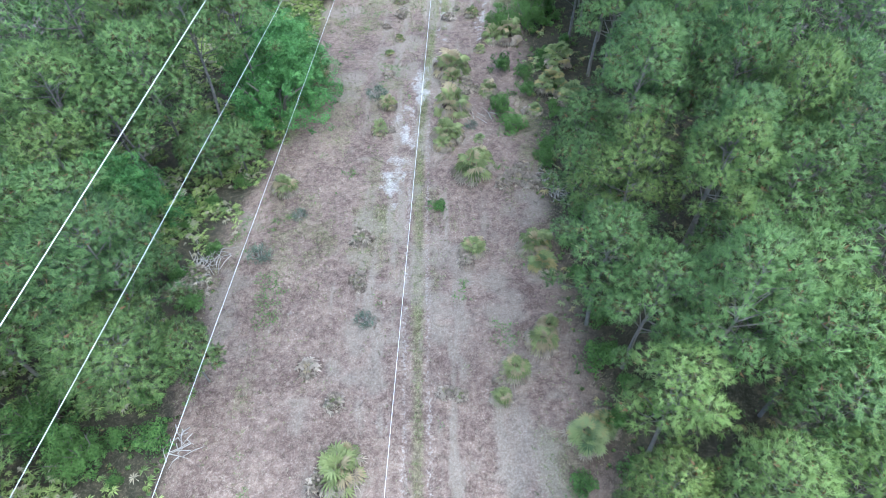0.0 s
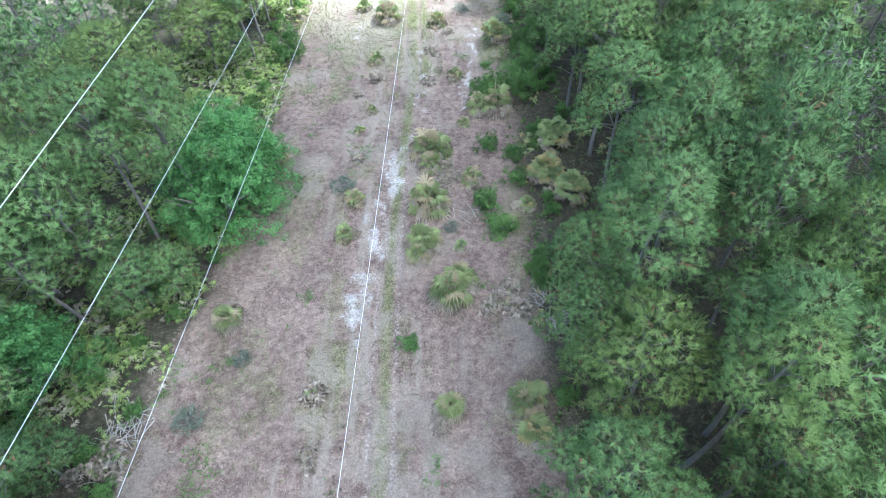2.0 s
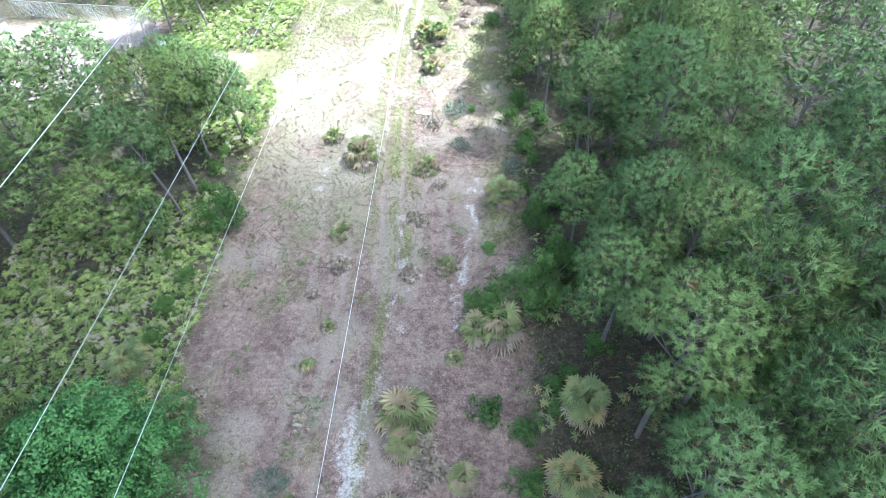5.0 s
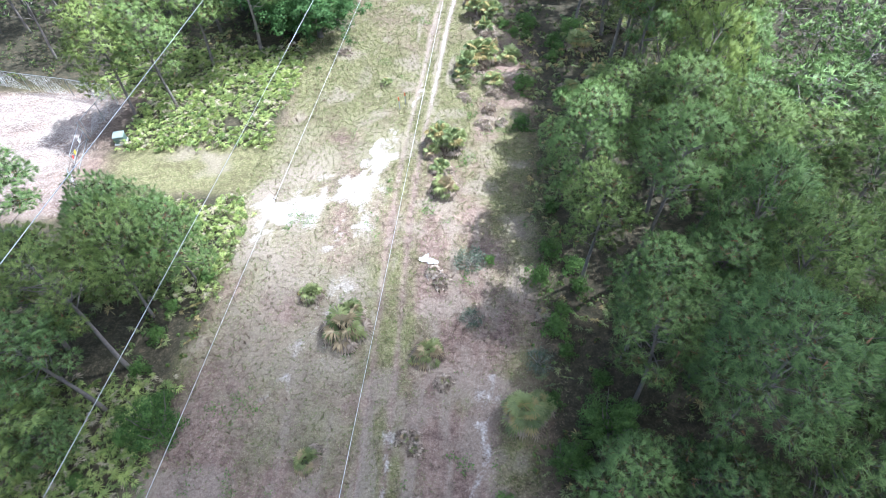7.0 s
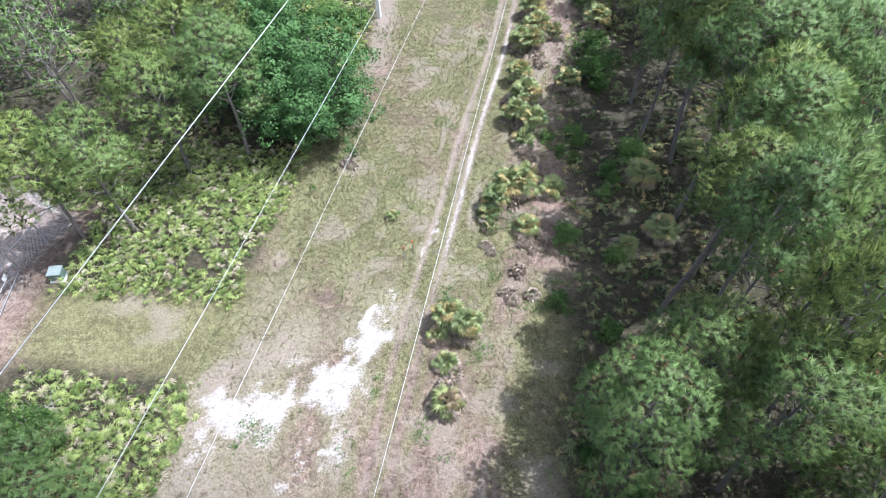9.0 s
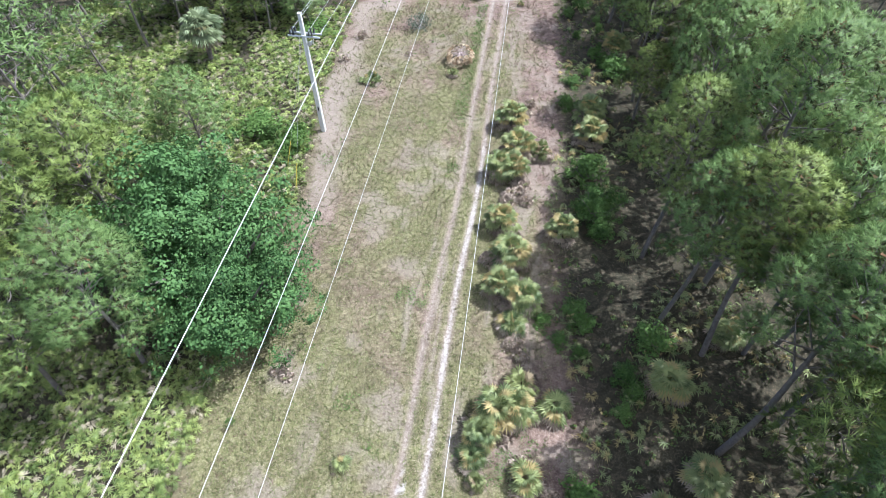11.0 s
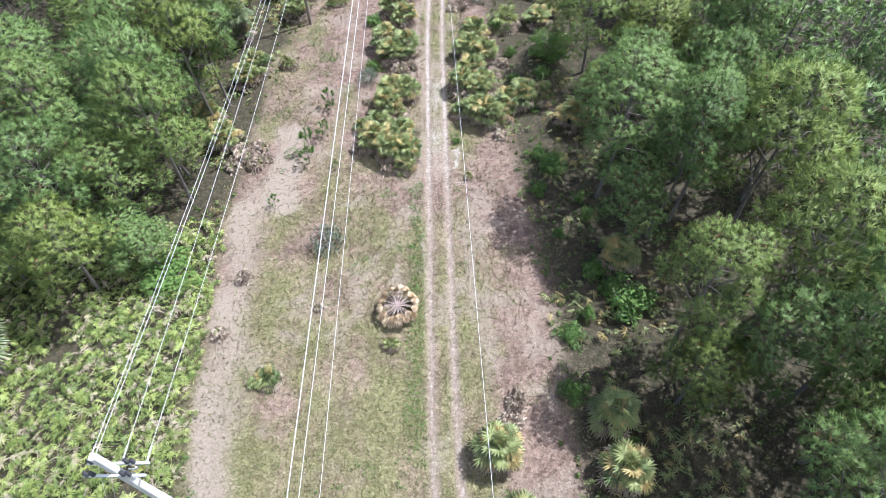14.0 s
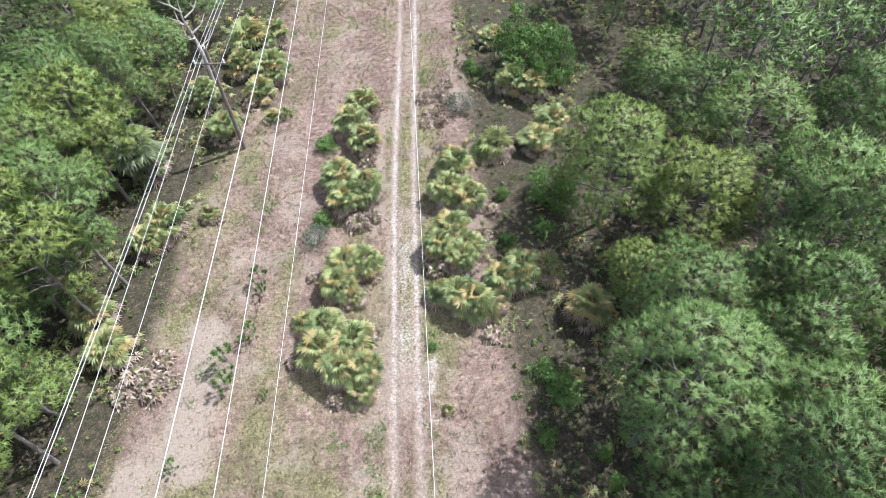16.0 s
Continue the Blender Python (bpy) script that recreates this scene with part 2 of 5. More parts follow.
def cover(x, y):
    """Shares of sand, green and wood litter of the ground, and its height."""
    s = x - track(y)
    big, mid, small = patchy(x, y, 9, 11), patchy(x, y, 2.2, 21), patchy(x, y, 0.7, 31)
    rut_l, rut_r = np.exp(-((s + 0.72) / 0.24) ** 2), np.exp(-((s - 0.72) / 0.24) ** 2)
    rows = [0, 75, 92, 98, 104, 122, 128, 145, 150, 175, 190, 230]
    bright_r = np.interp(y, rows, [0.1, 0.12, 0.4, 0.85, 0.95, 0.9, 0.3, 0.3, 0.75, 0.7, 0.85, 0.85])
    bright_l = np.interp(y, rows, [0.05, 0.12, 0.3, 0.35, 0.35, 0.3, 0.25, 0.3, 0.8, 0.8, 0.55, 0.5])
    worn = np.maximum(rut_l * bright_l, rut_r * bright_r) * (0.75 + 0.7 * (patchy(x, y, 1.6, 41) - 0.5) + 0.3 * (small - 0.5))
    worn = np.maximum(worn, np.exp(-(s / 1.1) ** 2) * step(y, 146, 152) * step(-y, -172, -160) * 0.5 * (0.3 + mid))
    sand = np.clip(worn, 0, 1)
    wx, wy = x + 3.2 * (patchy(x, y, 1.9, 61) - 0.5), y + 3.6 * (patchy(x, y, 1.7, 67) - 0.5)
    for line, power in SAND_RIBBONS:
        sand = np.maximum(sand, step(along(wx, wy, line) ** 1.25 * power * (1 + 2.6 * (small - 0.5) + 2.4 * (mid - 0.5)), 0.0, 1.15) * min(0.9, 0.4 + 0.5 * power))
    lot = step(-x, 24.3, 26) * step(x, -50, -46) * step(y, 79, 82) * step(-y, -99, -96)
    sand = np.maximum(sand, lot * (0.3 + 0.3 * small + 0.3 * (big - 0.5)) * step(-x + 4 * (mid - 0.5), 25.5, 28))
    green = np.interp(y, [0, 50, 66, 90, 130, 150, 165, 200], [0.12, 0.16, 0.45, 0.86, 0.76, 0.5, 0.4, 0.34])
    green = green + 1.1 * (big - 0.5) + 1.0 * (mid - 0.5)
    green = np.maximum(green, np.exp(-((s - 0.1) / 0.55) ** 2) * np.interp(y, [0, 70, 95, 140, 150], [0.75, 0.6, 0.5, 0.75, 0.2]))
    green = np.maximum(green, step(s, -2.5, -1.4) * step(-s, 0.3, 0.9) * step(y, 128, 133) * step(-y, -149, -143) * 0.95)
    green = green - 0.45 * step(s, 2.0, 4.0) * step(y, 85, 100)
    green = green - 0.8 * step(s, 1.2, 2.0) * step(-s, -8, -5) * (1 - step(y, 84, 96)) * 0.4
    streak, streak2 = patchy(s + 40, y * 0.1, 1.0, 151), patchy(s + 90, y * 0.13, 1.6, 161)
    green = green + 0.7 * (streak2 - 0.5)
    drive = step(-x, 6.5, 9) * step(y, 82.5, 84.0) * step(-y, -90 + 0 * x, -88.6)
    green = np.maximum(green, drive * 0.8)
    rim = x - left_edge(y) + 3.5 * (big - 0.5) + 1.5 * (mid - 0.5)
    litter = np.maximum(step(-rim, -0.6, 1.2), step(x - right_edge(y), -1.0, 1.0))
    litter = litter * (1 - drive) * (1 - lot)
    bare = step(rim, 0.0, 0.8) * step(-rim, -3.9, -1.8) * step(y, 112, 120) * step(-y, -153, -147) * (0.55 + 0.7 * mid)
    bare = np.maximum(bare, step(along(x, y, [(-5.5, 149, 2.0), (-5.0, 156, 1.6)]) + 0.7 * (mid - 0.5), 0.2, 0.6))
    tread = np.maximum(np.exp(-((s + 0.72) / 0.3) ** 2), np.exp(-((s - 0.72) / 0.3) ** 2))
    sand = np.maximum(sand, tread * np.interp(y, [0, 50, 60, 86, 96, 200], [0.4, 0.34, 0.14, 0.16, 0.34, 0.38]) * (0.95 + 0.5 * (mid - 0.5)))
    bare = np.maximum(bare, tread * np.interp(y, [0, 60, 84, 96, 200], [0.1, 0.15, 0.2, 0.75, 0.8]))
    green = green * (1 - 0.6 * np.maximum(rut_l, rut_r))
    bare = np.maximum(bare, step(patchy(x, y, 3.2, 57), 0.58, 0.72) * 0.6 * (1 - litter))
    bare = np.maximum(bare, step(streak + 0.3 * (mid - 0.5), 0.56, 0.72) * 0.7 * (1 - litter) * step(-np.abs(s), -8, -5))
    bare = np.maximum(bare, step(y, 58, 70) * step(-y, -96, -86) * step(-s, 0.8, 2.5) * step(rim, 0, 1.5) * np.clip(0.5 + 1.3 * (mid - 0.5) + 0.8 * (big - 0.5), 0, 0.85))
    mulch = step(-x, 23.8, 24.6) * step(x, -29, -26.8) * step(y, 87, 88.5) * step(-y, -99, -96)
    green, litter = green * (1 - lot), np.maximum(litter, mulch * 0.55)
    z = 0.10 * (big - 0.5) + 0.05 * (mid - 0.5) - 0.05 * np.maximum(rut_l, rut_r) + 0.03 * (small - 0.5)
    return np.clip(sand, 0, 1), np.clip(green, 0, 1), np.clip(litter, 0, 1), np.clip(bare, 0, 1), z


# ---- mesh helpers ----
def mesh_from(name, verts, faces, mat, smooth=False, normals=None):
    """A mesh from arrays: verts (n, 3), faces (m, 3 or 4); normals: one for each vert, for soft rounded shading."""
    verts, faces = np.asarray(verts, np.float32), np.asarray(faces, np.int32)
    me = bpy.data.meshes.new(name)
    me.vertices.add(len(verts))
    me.vertices.foreach_set("co", verts.ravel())
    n = faces.shape[1]
    me.loops.add(faces.size)
    me.loops.foreach_set("vertex_index", faces.ravel())
    me.polygons.add(len(faces))
    me.polygons.foreach_set("loop_start", np.arange(0, faces.size, n, dtype=np.int32))
    me.update(calc_edges=True)
    me.validate()
    if smooth or normals is not None:
        me.polygons.foreach_set("use_smooth", np.ones(len(faces), bool))
    if normals is not None:
        me.normals_split_custom_set_from_vertices(normals.tolist())
    if mat:
        me.materials.append(mat)
    return me


def hung(name, me, parent=None, label=""):
    ob = new(name, me)
    ob.parent = parent
    if label:
        tagged(ob, label)
    return ob


def part(name, bm, mat, parent, label=""):
    me = bpy.data.meshes.new(name)
    bm.to_mesh(me)
    bm.free()
    me.materials.append(mat)
    return hung(name, me, parent, label)


def thing(name, label, category, group=""):
    return tagged(new(name), label, category, group)


def tubes(paths, sides=6):
    """Tapered tubes; each path is a list of (point, radius)."""
    vs, fs, base = [], [], 0
    for path in paths:
        p = np.array([q for q, _ in path], float)
        r = np.array([q for _, q in path], float)
        d = np.gradient(p, axis=0)
        d /= np.linalg.norm(d, axis=1)[:, None] + 1e-9
        ref = np.where(np.abs(d[:, 2:3]) > 0.9, [[1.0, 0, 0]], [[0, 0, 1.0]])
        a = np.cross(d, ref)
        a /= np.linalg.norm(a, axis=1)[:, None]
        b = np.cross(d, a)
        ang = np.arange(sides) * 2 * np.pi / sides
        ring = p[:, None] + r[:, None, None] * (np.cos(ang)[None, :, None] * a[:, None] + np.sin(ang)[None, :, None] * b[:, None])
        vs.append(ring.reshape(-1, 3))
        for i in range(len(p) - 1):
            for j in range(sides):
                k = (j + 1) % sides
                p0, p1, p2, p3 = base + i * sides + j, base + i * sides + k, base + (i + 1) * sides + k, base + (i + 1) * sides + j
                fs += [(p0, p1, p2), (p0, p2, p3)]
        base += len(p) * sides
    return np.concatenate(vs), np.array(fs)


def box_bm(sx, sy, sz, at=(0, 0, 0), bevel=0.01, turn=None):
    bm = bmesh.new()
    bmesh.ops.create_cube(bm, size=1.0, matrix=Matrix.Diagonal((sx, sy, sz, 1)))
    if bevel:
        bmesh.ops.bevel(bm, geom=bm.edges[:], offset=bevel, segments=2, affect="EDGES")
    bmesh.ops.transform(bm, matrix=Matrix.Translation(at) @ (turn or Matrix()), verts=bm.verts)
    return bm


def rod_bm(a, b, r0, r1=None, sides=10):
    a, b = Vector(a), Vector(b)
    bm = bmesh.new()
    m = Matrix.Translation((a + b) / 2) @ (b - a).to_track_quat("Z", "Y").to_matrix().to_4x4()
    bmesh.ops.create_cone(bm, cap_ends=True, segments=sides, radius1=r0, radius2=r0 if r1 is None else r1, depth=(b - a).length, matrix=m)
    return bm


def cable(name, points, radius, mat, parent=None, sides=6):
    vs, fs = tubes([[(p, radius) for p in points]], sides)
    return hung(name, mesh_from(name, vs, fs, mat, True), parent)


def unit(v):
    return v / (np.linalg.norm(v, axis=-1, keepdims=True) + 1e-9)


def blades(at, way, length, width, droop=0.0, r=rng, face=None, flat=False):
    """One slim triangle for each row: foot, direction, length, width; face: the way that its front looks."""
    side = unit(np.cross(way, unit(r.normal(size=way.shape))))
    if flat:
        side = unit(np.cross(way, face) + 0.35 * side)
    if face is not None:
        side *= np.where((np.cross(side, way) * face).sum(1) < 0, -1.0, 1.0)[:, None]
    side *= np.asarray(width)[..., None] / 2
    tip = at + way * np.asarray(length)[..., None]
    tip[:, 2] -= droop * np.asarray(length)
    v = np.stack([at - side, at + side, tip], 1).reshape(-1, 3)
    return v, np.arange(len(v)).reshape(-1, 3)


def leaf_quads(at, normal, length, width, r=rng):
    """A bent four-cornered leaf for each row."""
    a = unit(np.cross(normal, unit(r.normal(size=normal.shape))))
    b = np.cross(normal, a)
    L, W = np.asarray(length)[:, None] / 2, np.asarray(width)[:, None] / 2
    v = np.stack([at - a * L, at + b * W + normal * W * 0.5, at + a * L, at - b * W + normal * W * 0.5], 1).reshape(-1, 3)
    i = np.arange(0, len(v), 4)[:, None]
    return v, np.concatenate([i + [0, 2, 1], i + [0, 3, 2]])


def join(pieces):
    vs, fs, base = [], [], 0
    for v, f in pieces:
        vs.append(v)
        fs.append(f + base)
        base += len(v)
    return np.concatenate(vs), np.concatenate(fs)


# ---- plant shapes ----
def pine_shape(seed, height, radius, spacing, needles, spread=0.62, blade=0.02, reach=0.26, clumps=30, filler=40, twigs=6):
    """Trunk with limbs, and puffs of fine needles on the skin of the branch clumps of a pine with its foot at the origin."""
    r = np.random.default_rng(seed)
    lean = r.normal(0, 0.035, 2)
    zs = np.linspace(0, height * 0.95, 9)
    bend = np.stack([lean[0] * zs + 0.12 * np.sin(zs * 0.5 + seed), lean[1] * zs + 0.12 * np.cos(zs * 0.43 + seed), zs], 1)
    bend[:, :2] -= bend[0, :2]
    girth = 0.01 * height + 0.03
    branches = [[(p, girth * (1 - 0.8 * i / 8)) for i, p in enumerate(bend)]]
    deep = min(spread * height, 2.2 * radius)
    # the crown is lopsided: some sides reach out further
    turn = np.linspace(0, 6.283, 24)
    lobes = 1 + 0.11 * np.sin(3 * turn + r.random() * 6.283) + 0.08 * np.sin(2 * turn + r.random() * 6.283)
    hearts, sizes, core, aways = [], [], [], []
    for i in range(clumps):
        f = (i + 0.5) / clumps
        ang = (i * 2.39996 + r.normal(0, 0.25)) % 6.283
        reach_out = radius * lobes[int(ang / 6.283 * 24) % 24]
        if f < 0.62:
            g = f / 0.62
            out, z = reach_out * 0.8 * np.sqrt(g) * r.uniform(0.85, 1.12), height - 0.4 - deep * 0.5 * g ** 1.4 * r.uniform(0.6, 1.35)
        else:
            out, z = reach_out * r.uniform(0.55, 0.92), height - deep * (0.42 + 0.58 * (f - 0.62) / 0.38) * r.uniform(0.85, 1.1)
        c = np.array([np.interp(z, zs, bend[:, k]) for k in (0, 1)] + [z]) + [np.cos(ang) * out, np.sin(ang) * out, 0]
        own = radius * r.uniform(0.2, 0.36)
        low = max(z - 0.45 * out - 0.5, 0.35 * height)
        foot = np.array([np.interp(low, zs, bend[:, 0]), np.interp(low, zs, bend[:, 1]), low])
        kink = (foot + c) / 2 + r.normal(0, 0.1, 3) * out
        branches.append([(foot, 0.02 + 0.014 * out), (kink, 0.014 + 0.009 * out), (c - [0, 0, own * 0.35], 0.015)])
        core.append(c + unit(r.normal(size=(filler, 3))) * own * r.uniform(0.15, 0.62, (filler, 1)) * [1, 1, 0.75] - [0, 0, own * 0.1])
        hearts.append(c)
        sizes.append(own)
        aways.append(np.array([np.cos(ang), np.sin(ang), 0.0]) * out / radius)
    hearts, sizes, core = np.array(hearts), np.array(sizes), np.concatenate(core)
    squash = np.array([1, 1, 0.8])
    at, up = [], []
    for i, (c, own) in enumerate(zip(hearts, sizes)):
        n = max(6, int(round(2.8 * np.pi * own * own / spacing ** 2)))
        up_z = 1 - (np.arange(n) + 0.5) / n * 1.4
        spin = np.arange(n) * 2.39996 + r.random() * 6.283
        flat = np.sqrt(np.maximum(1 - up_z ** 2, 0))
        d = unit(np.stack([flat * np.cos(spin), flat * np.sin(spin), up_z], 1) + 0.14 * r.normal(size=(n, 3)))
        spots = c + d * own * squash * r.uniform(0.86, 1.12, (n, 1))
        # shoots only where the clump's skin is not inside a neighbour
        gap = np.linalg.norm((spots[:, None] - hearts) / squash, axis=2) / sizes
        gap[:, i] = 9
        bare = gap.min(1) > 0.8
        spots, d = spots[bare], d[bare]
        if twigs:
            branches += [[(c - [0, 0, own * 0.3], 0.012), (p, 0.007)] for p in spots[::twigs]]
        at.append(spots)
        up.append(unit(d + 0.3 * aways[i] + [0, 0, 0.35]))
    at, up = np.concatenate(at), np.concatenate(up)
    n = len(at)
    # a tuft is a puff: fine needles splay from the shoot into the half space before it
    way = unit(0.6 * up[:, None] + unit(r.normal(size=(n, needles, 3))))
    foot = at[:, None] - up[:, None] * 0.08 + r.normal(0, 0.035, (n, needles, 3))
    length = reach * (0.7 + 0.5 * r.random((n, needles))) * (0.8 + 0.4 * r.random((n, 1)))
    out = np.repeat(up, needles, 0)
    way = way.reshape(-1, 3)
    crown = blades(foot.reshape(-1, 3), way, length.ravel(), np.full(n * needles, blade), 0.1, r, out, True)
    hub = np.array([bend[-1, 0] * 0.8, bend[-1, 1] * 0.8, height - 0.75 * deep])
    whole = np.repeat(unit(at - hub), needles, 0)
    soft = np.repeat(unit(0.45 * whole + 0.7 * out + 0.4 * way + 0.1 * r.normal(size=out.shape)), 3, 0)
    # filler blades close each clump; their darker colour stands in for its shade
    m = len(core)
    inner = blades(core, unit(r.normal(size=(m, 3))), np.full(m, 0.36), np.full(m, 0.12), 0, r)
    bark = join([tubes(branches[:1], 8), tubes(branches[1:], 3)])
    return bark, (*crown, soft), inner


def pine_tree(seed, height, radius, spacing, needles, **more):
    trunk, crown, inner = pine_shape(seed, height, radius, spacing, needles, **more)
    ob = thing("pine_tree", "green long-needled pine with a grey-brown trunk", "pine tree", "pines")
    hung("trunk", mesh_from("trunk", *trunk, M_BARK, True), ob)
    hung("crown", mesh_from("crown", crown[0], crown[1], M_PINE, False, crown[2]), ob)
    hung("inner_foliage", mesh_from("inner_foliage", *inner, M_INNER_SHADE), ob, "darker inner crown needles that stand in for shade, some brown and old")
    return ob


def crown_leaves(r, radius, height, base, blobs, leaves, size):
    """Leaves on sprays that stand on the skins of the boughs of an uneven crown."""
    at, nor = [], []
    sprays = max(5, int(leaves / blobs / 34))
    per = leaves // (blobs * sprays)
    for k in range(blobs):
        f = r.random()
        ang, el = r.random() * 6.283, np.arcsin(r.random() ** 0.8)
        rad = 0.5 + 0.48 * r.random()
        c = np.array([np.cos(ang) * np.cos(el) * radius * rad, np.sin(ang) * np.cos(el) * radius * rad, base + np.sin(el) * (height - base) * rad])
        if k % 5 == 0:
            c[:2] *= 0.5 * f + 0.3
        own = radius * (0.17 + 0.14 * r.random())
        d = unit(r.normal(size=(sprays, 3)) + [0, 0, 0.35])
        heart = c + d * own * [1, 1, 0.8] * (0.7 + 0.45 * r.random((sprays, 1)))
        tuft = np.clip(own * 2.0 / np.sqrt(sprays), 0.14, 0.5)
        e = unit(r.normal(size=(sprays, per, 3)) + 0.9 * d[:, None])
        at.append((heart[:, None] + e * tuft * [1, 1, 0.65] * (0.55 + 0.5 * r.random((sprays, per, 1)))).reshape(-1, 3))
        nor.append(unit(0.7 * e + 0.55 * d[:, None] + 0.25 * r.normal(size=e.shape) + [0, 0, 0.2]).reshape(-1, 3))
    at, nor = np.concatenate(at), np.concatenate(nor)
    at[:, 2] = np.maximum(at[:, 2], 0.02)
    n = len(at)
    v, f = leaf_quads(at, nor, size * (0.7 + 0.6 * r.random(n)), size * 0.62 * (0.7 + 0.6 * r.random(n)), r)
    return v, f, np.repeat(unit(nor + 0.2 * r.normal(size=nor.shape)), 4, 0)


def broadleaf(seed, name, label, category, radius, height, base, blobs, leaves, size, mat, group):
    r = np.random.default_rng(seed)
    ob = thing(name, label, category, group)
    limbs = []
    for k in range(9):
        ang = k * 0.7 + r.normal(0, 0.2)
        out = radius * (0.4 + 0.45 * r.random())
        tip = np.array([np.cos(ang) * out, np.sin(ang) * out, base + (height - base) * (0.3 + 0.5 * r.random())])
        fork = np.array([0, 0, base * (0.5 + 0.4 * r.random()) + 0.05])
        limbs.append([(fork, 0.025 * height), ((fork + tip) / 2 + r.normal(0, 0.1, 3) * radius, 0.015 * height), (tip, 0.004 * height)])
    bole = tubes([[((0, 0, -0.05), 0.045 * height), ((0.03, 0.02, base * 0.5), 0.035 * height), ((0, 0, base + 0.1), 0.028 * height)]], 8)
    hung("trunk", mesh_from("trunk", *join([bole, tubes(limbs, 4)]), M_OAKBARK, True), ob)
    v, f, soft = crown_leaves(r, radius, height, base, blobs, leaves, size)
    hung("crown", mesh_from("crown", v, f, mat, False, soft), ob)
    return ob


def fan(r, foot, way, size, segments=13, droop=0.35, stalk=0.5, spread=2.3):
    """A fan leaf: a stalk from foot along way, and pleated fingers round its end."""
    way = unit(np.asarray(way, float))
    end = foot + way * stalk
    side = np.cross(way, [0, 0, 1.0])
    side = unit(side) if np.linalg.norm(side) > 0.05 else np.array([1.0, 0, 0])
    bent = way * [1, 1, 0.35]
    way = unit(bent) if np.linalg.norm(bent[:2]) > 0.08 else way
    up = np.cross(side, way)
    w = 0.018
    v = [foot - side * w, foot + side * w, end]
    f = [(0, 1, 2)]
    for k in range(segments):
        a = spread * (k + 0.5) / segments * 2 - spread + r.normal(0, 0.05)
        d = way * np.cos(a) + side * np.sin(a)
        L = size * (1.0 - 0.18 * abs(a) / spread) * (0.88 + 0.2 * r.random())
        q = np.cross(up, d) * size * 0.078
        mid = end + d * L * 0.55 + up * size * 0.05
        tip = end + d * L - np.array([0, 0, droop * L * (0.4 + 0.5 * r.random())])
        b = len(v)
        v += [mid - q, tip, mid + q]
        f += [(2, b, b + 1), (2, b + 1, b + 2)]
    return np.array(v), np.array(f)


def rosette_leaves(r, count, height, size, stalk, tilt=(0.1, 1.35), droop=0.4, segments=13, base=0.1):
    pieces = []
    for k in range(count):
        g = (k + 0.5) / count
        el = math.pi / 2 - (tilt[0] + (tilt[1] - tilt[0]) * g ** 0.8) + r.normal(0, 0.2)
        ang = k * 2.39996 + r.normal(0, 0.3)
        way = np.array([math.cos(ang) * math.cos(el), math.sin(ang) * math.cos(el), math.sin(el)])
        foot = np.array([way[0] * 0.06, way[1] * 0.06, base + height * (1 - g) * 0.35])
        pieces.append(fan(r, foot, way, size * (0.85 + 0.3 * r.random()), segments, droop + 0.35 * g, stalk * (0.75 + 0.4 * r.random())))
    return pieces


def rosette(*shape, **more):
    return join(rosette_leaves(*shape, **more))


def dead_skirt(r, count, reach, size, top):
    pieces = []
    for k in range(count):
        ang = r.random() * 6.283
        out = np.array([math.cos(ang), math.sin(ang), 0.0])
        foot = out * reach * (0.35 + 0.4 * r.random()) + [0, 0, top * (0.25 + 0.6 * r.random())]
        pieces.append(fan(r, foot, out * 0.7 + np.array([0, 0, -0.6 * r.random() - 0.1]), size * (0.7 + 0.4 * r.random()), 8, 0.7, 0.25))
    v, f = join(pieces)
    v[:, 2] = np.maximum(v[:, 2], 0.02 + 0.05 * r.random(len(v)))
    return v, f


def palmetto(seed, count, height, size, stalk, mat, label, skirt=12, stem=0.0):
    r = np.random.default_rng(seed)
    ob = thing("palmetto", label, "palmetto", "palmettos")
    fans = rosette_leaves(r, count, height, size, stalk, base=0.12 + stem)
    if stem:
        for v, f in fans:
            hung("leaf", mesh_from("leaf", v, f, mat), ob)
    else:
        hung("leaves", mesh_from("leaves", *join(fans), mat), ob)
    if skirt:
        hung("dead_leaves", mesh_from("dead_leaves", *dead_skirt(r, skirt, stalk + size * 0.6, size * 0.8, 0.35 + 0.5 * height + stem * 0.6), M_DEAD), ob, "dry tan hanging leaves")
    hung("stem", mesh_from("stem", *tubes([[((0, 0, -0.05), 0.12), ((0.02, 0, 0.3 + stem * 0.6), 0.11), ((0, 0, 0.35 + stem), 0.08)]], 7), M_BARK, True), ob)
    return ob


def dead_palmetto(seed, count, size, label, mat):
    r = np.random.default_rng(seed)
    ob = thing("dead_palmetto", label, "palmetto", "dead palmettos")
    v, f = rosette(r, count + 12, 0.3, size * 0.62, 0.5, (0.25, 1.5), 0.8, 7, 0.06)
    v += r.normal(0, 0.035, v.shape)
    v[:, 2] = np.maximum(v[:, 2], 0.015)
    hung("dead_leaves", mesh_from("dead_leaves", v, f, mat), ob)
    v, f = rosette(r, max(2, count // 5), 0.3, size * 0.8, 0.35, (0.1, 0.8), 0.3, 9, 0.06)
    hung("leaves", mesh_from("leaves", v, f, M_YELLOW), ob, "few yellow-green leaves")
    return ob


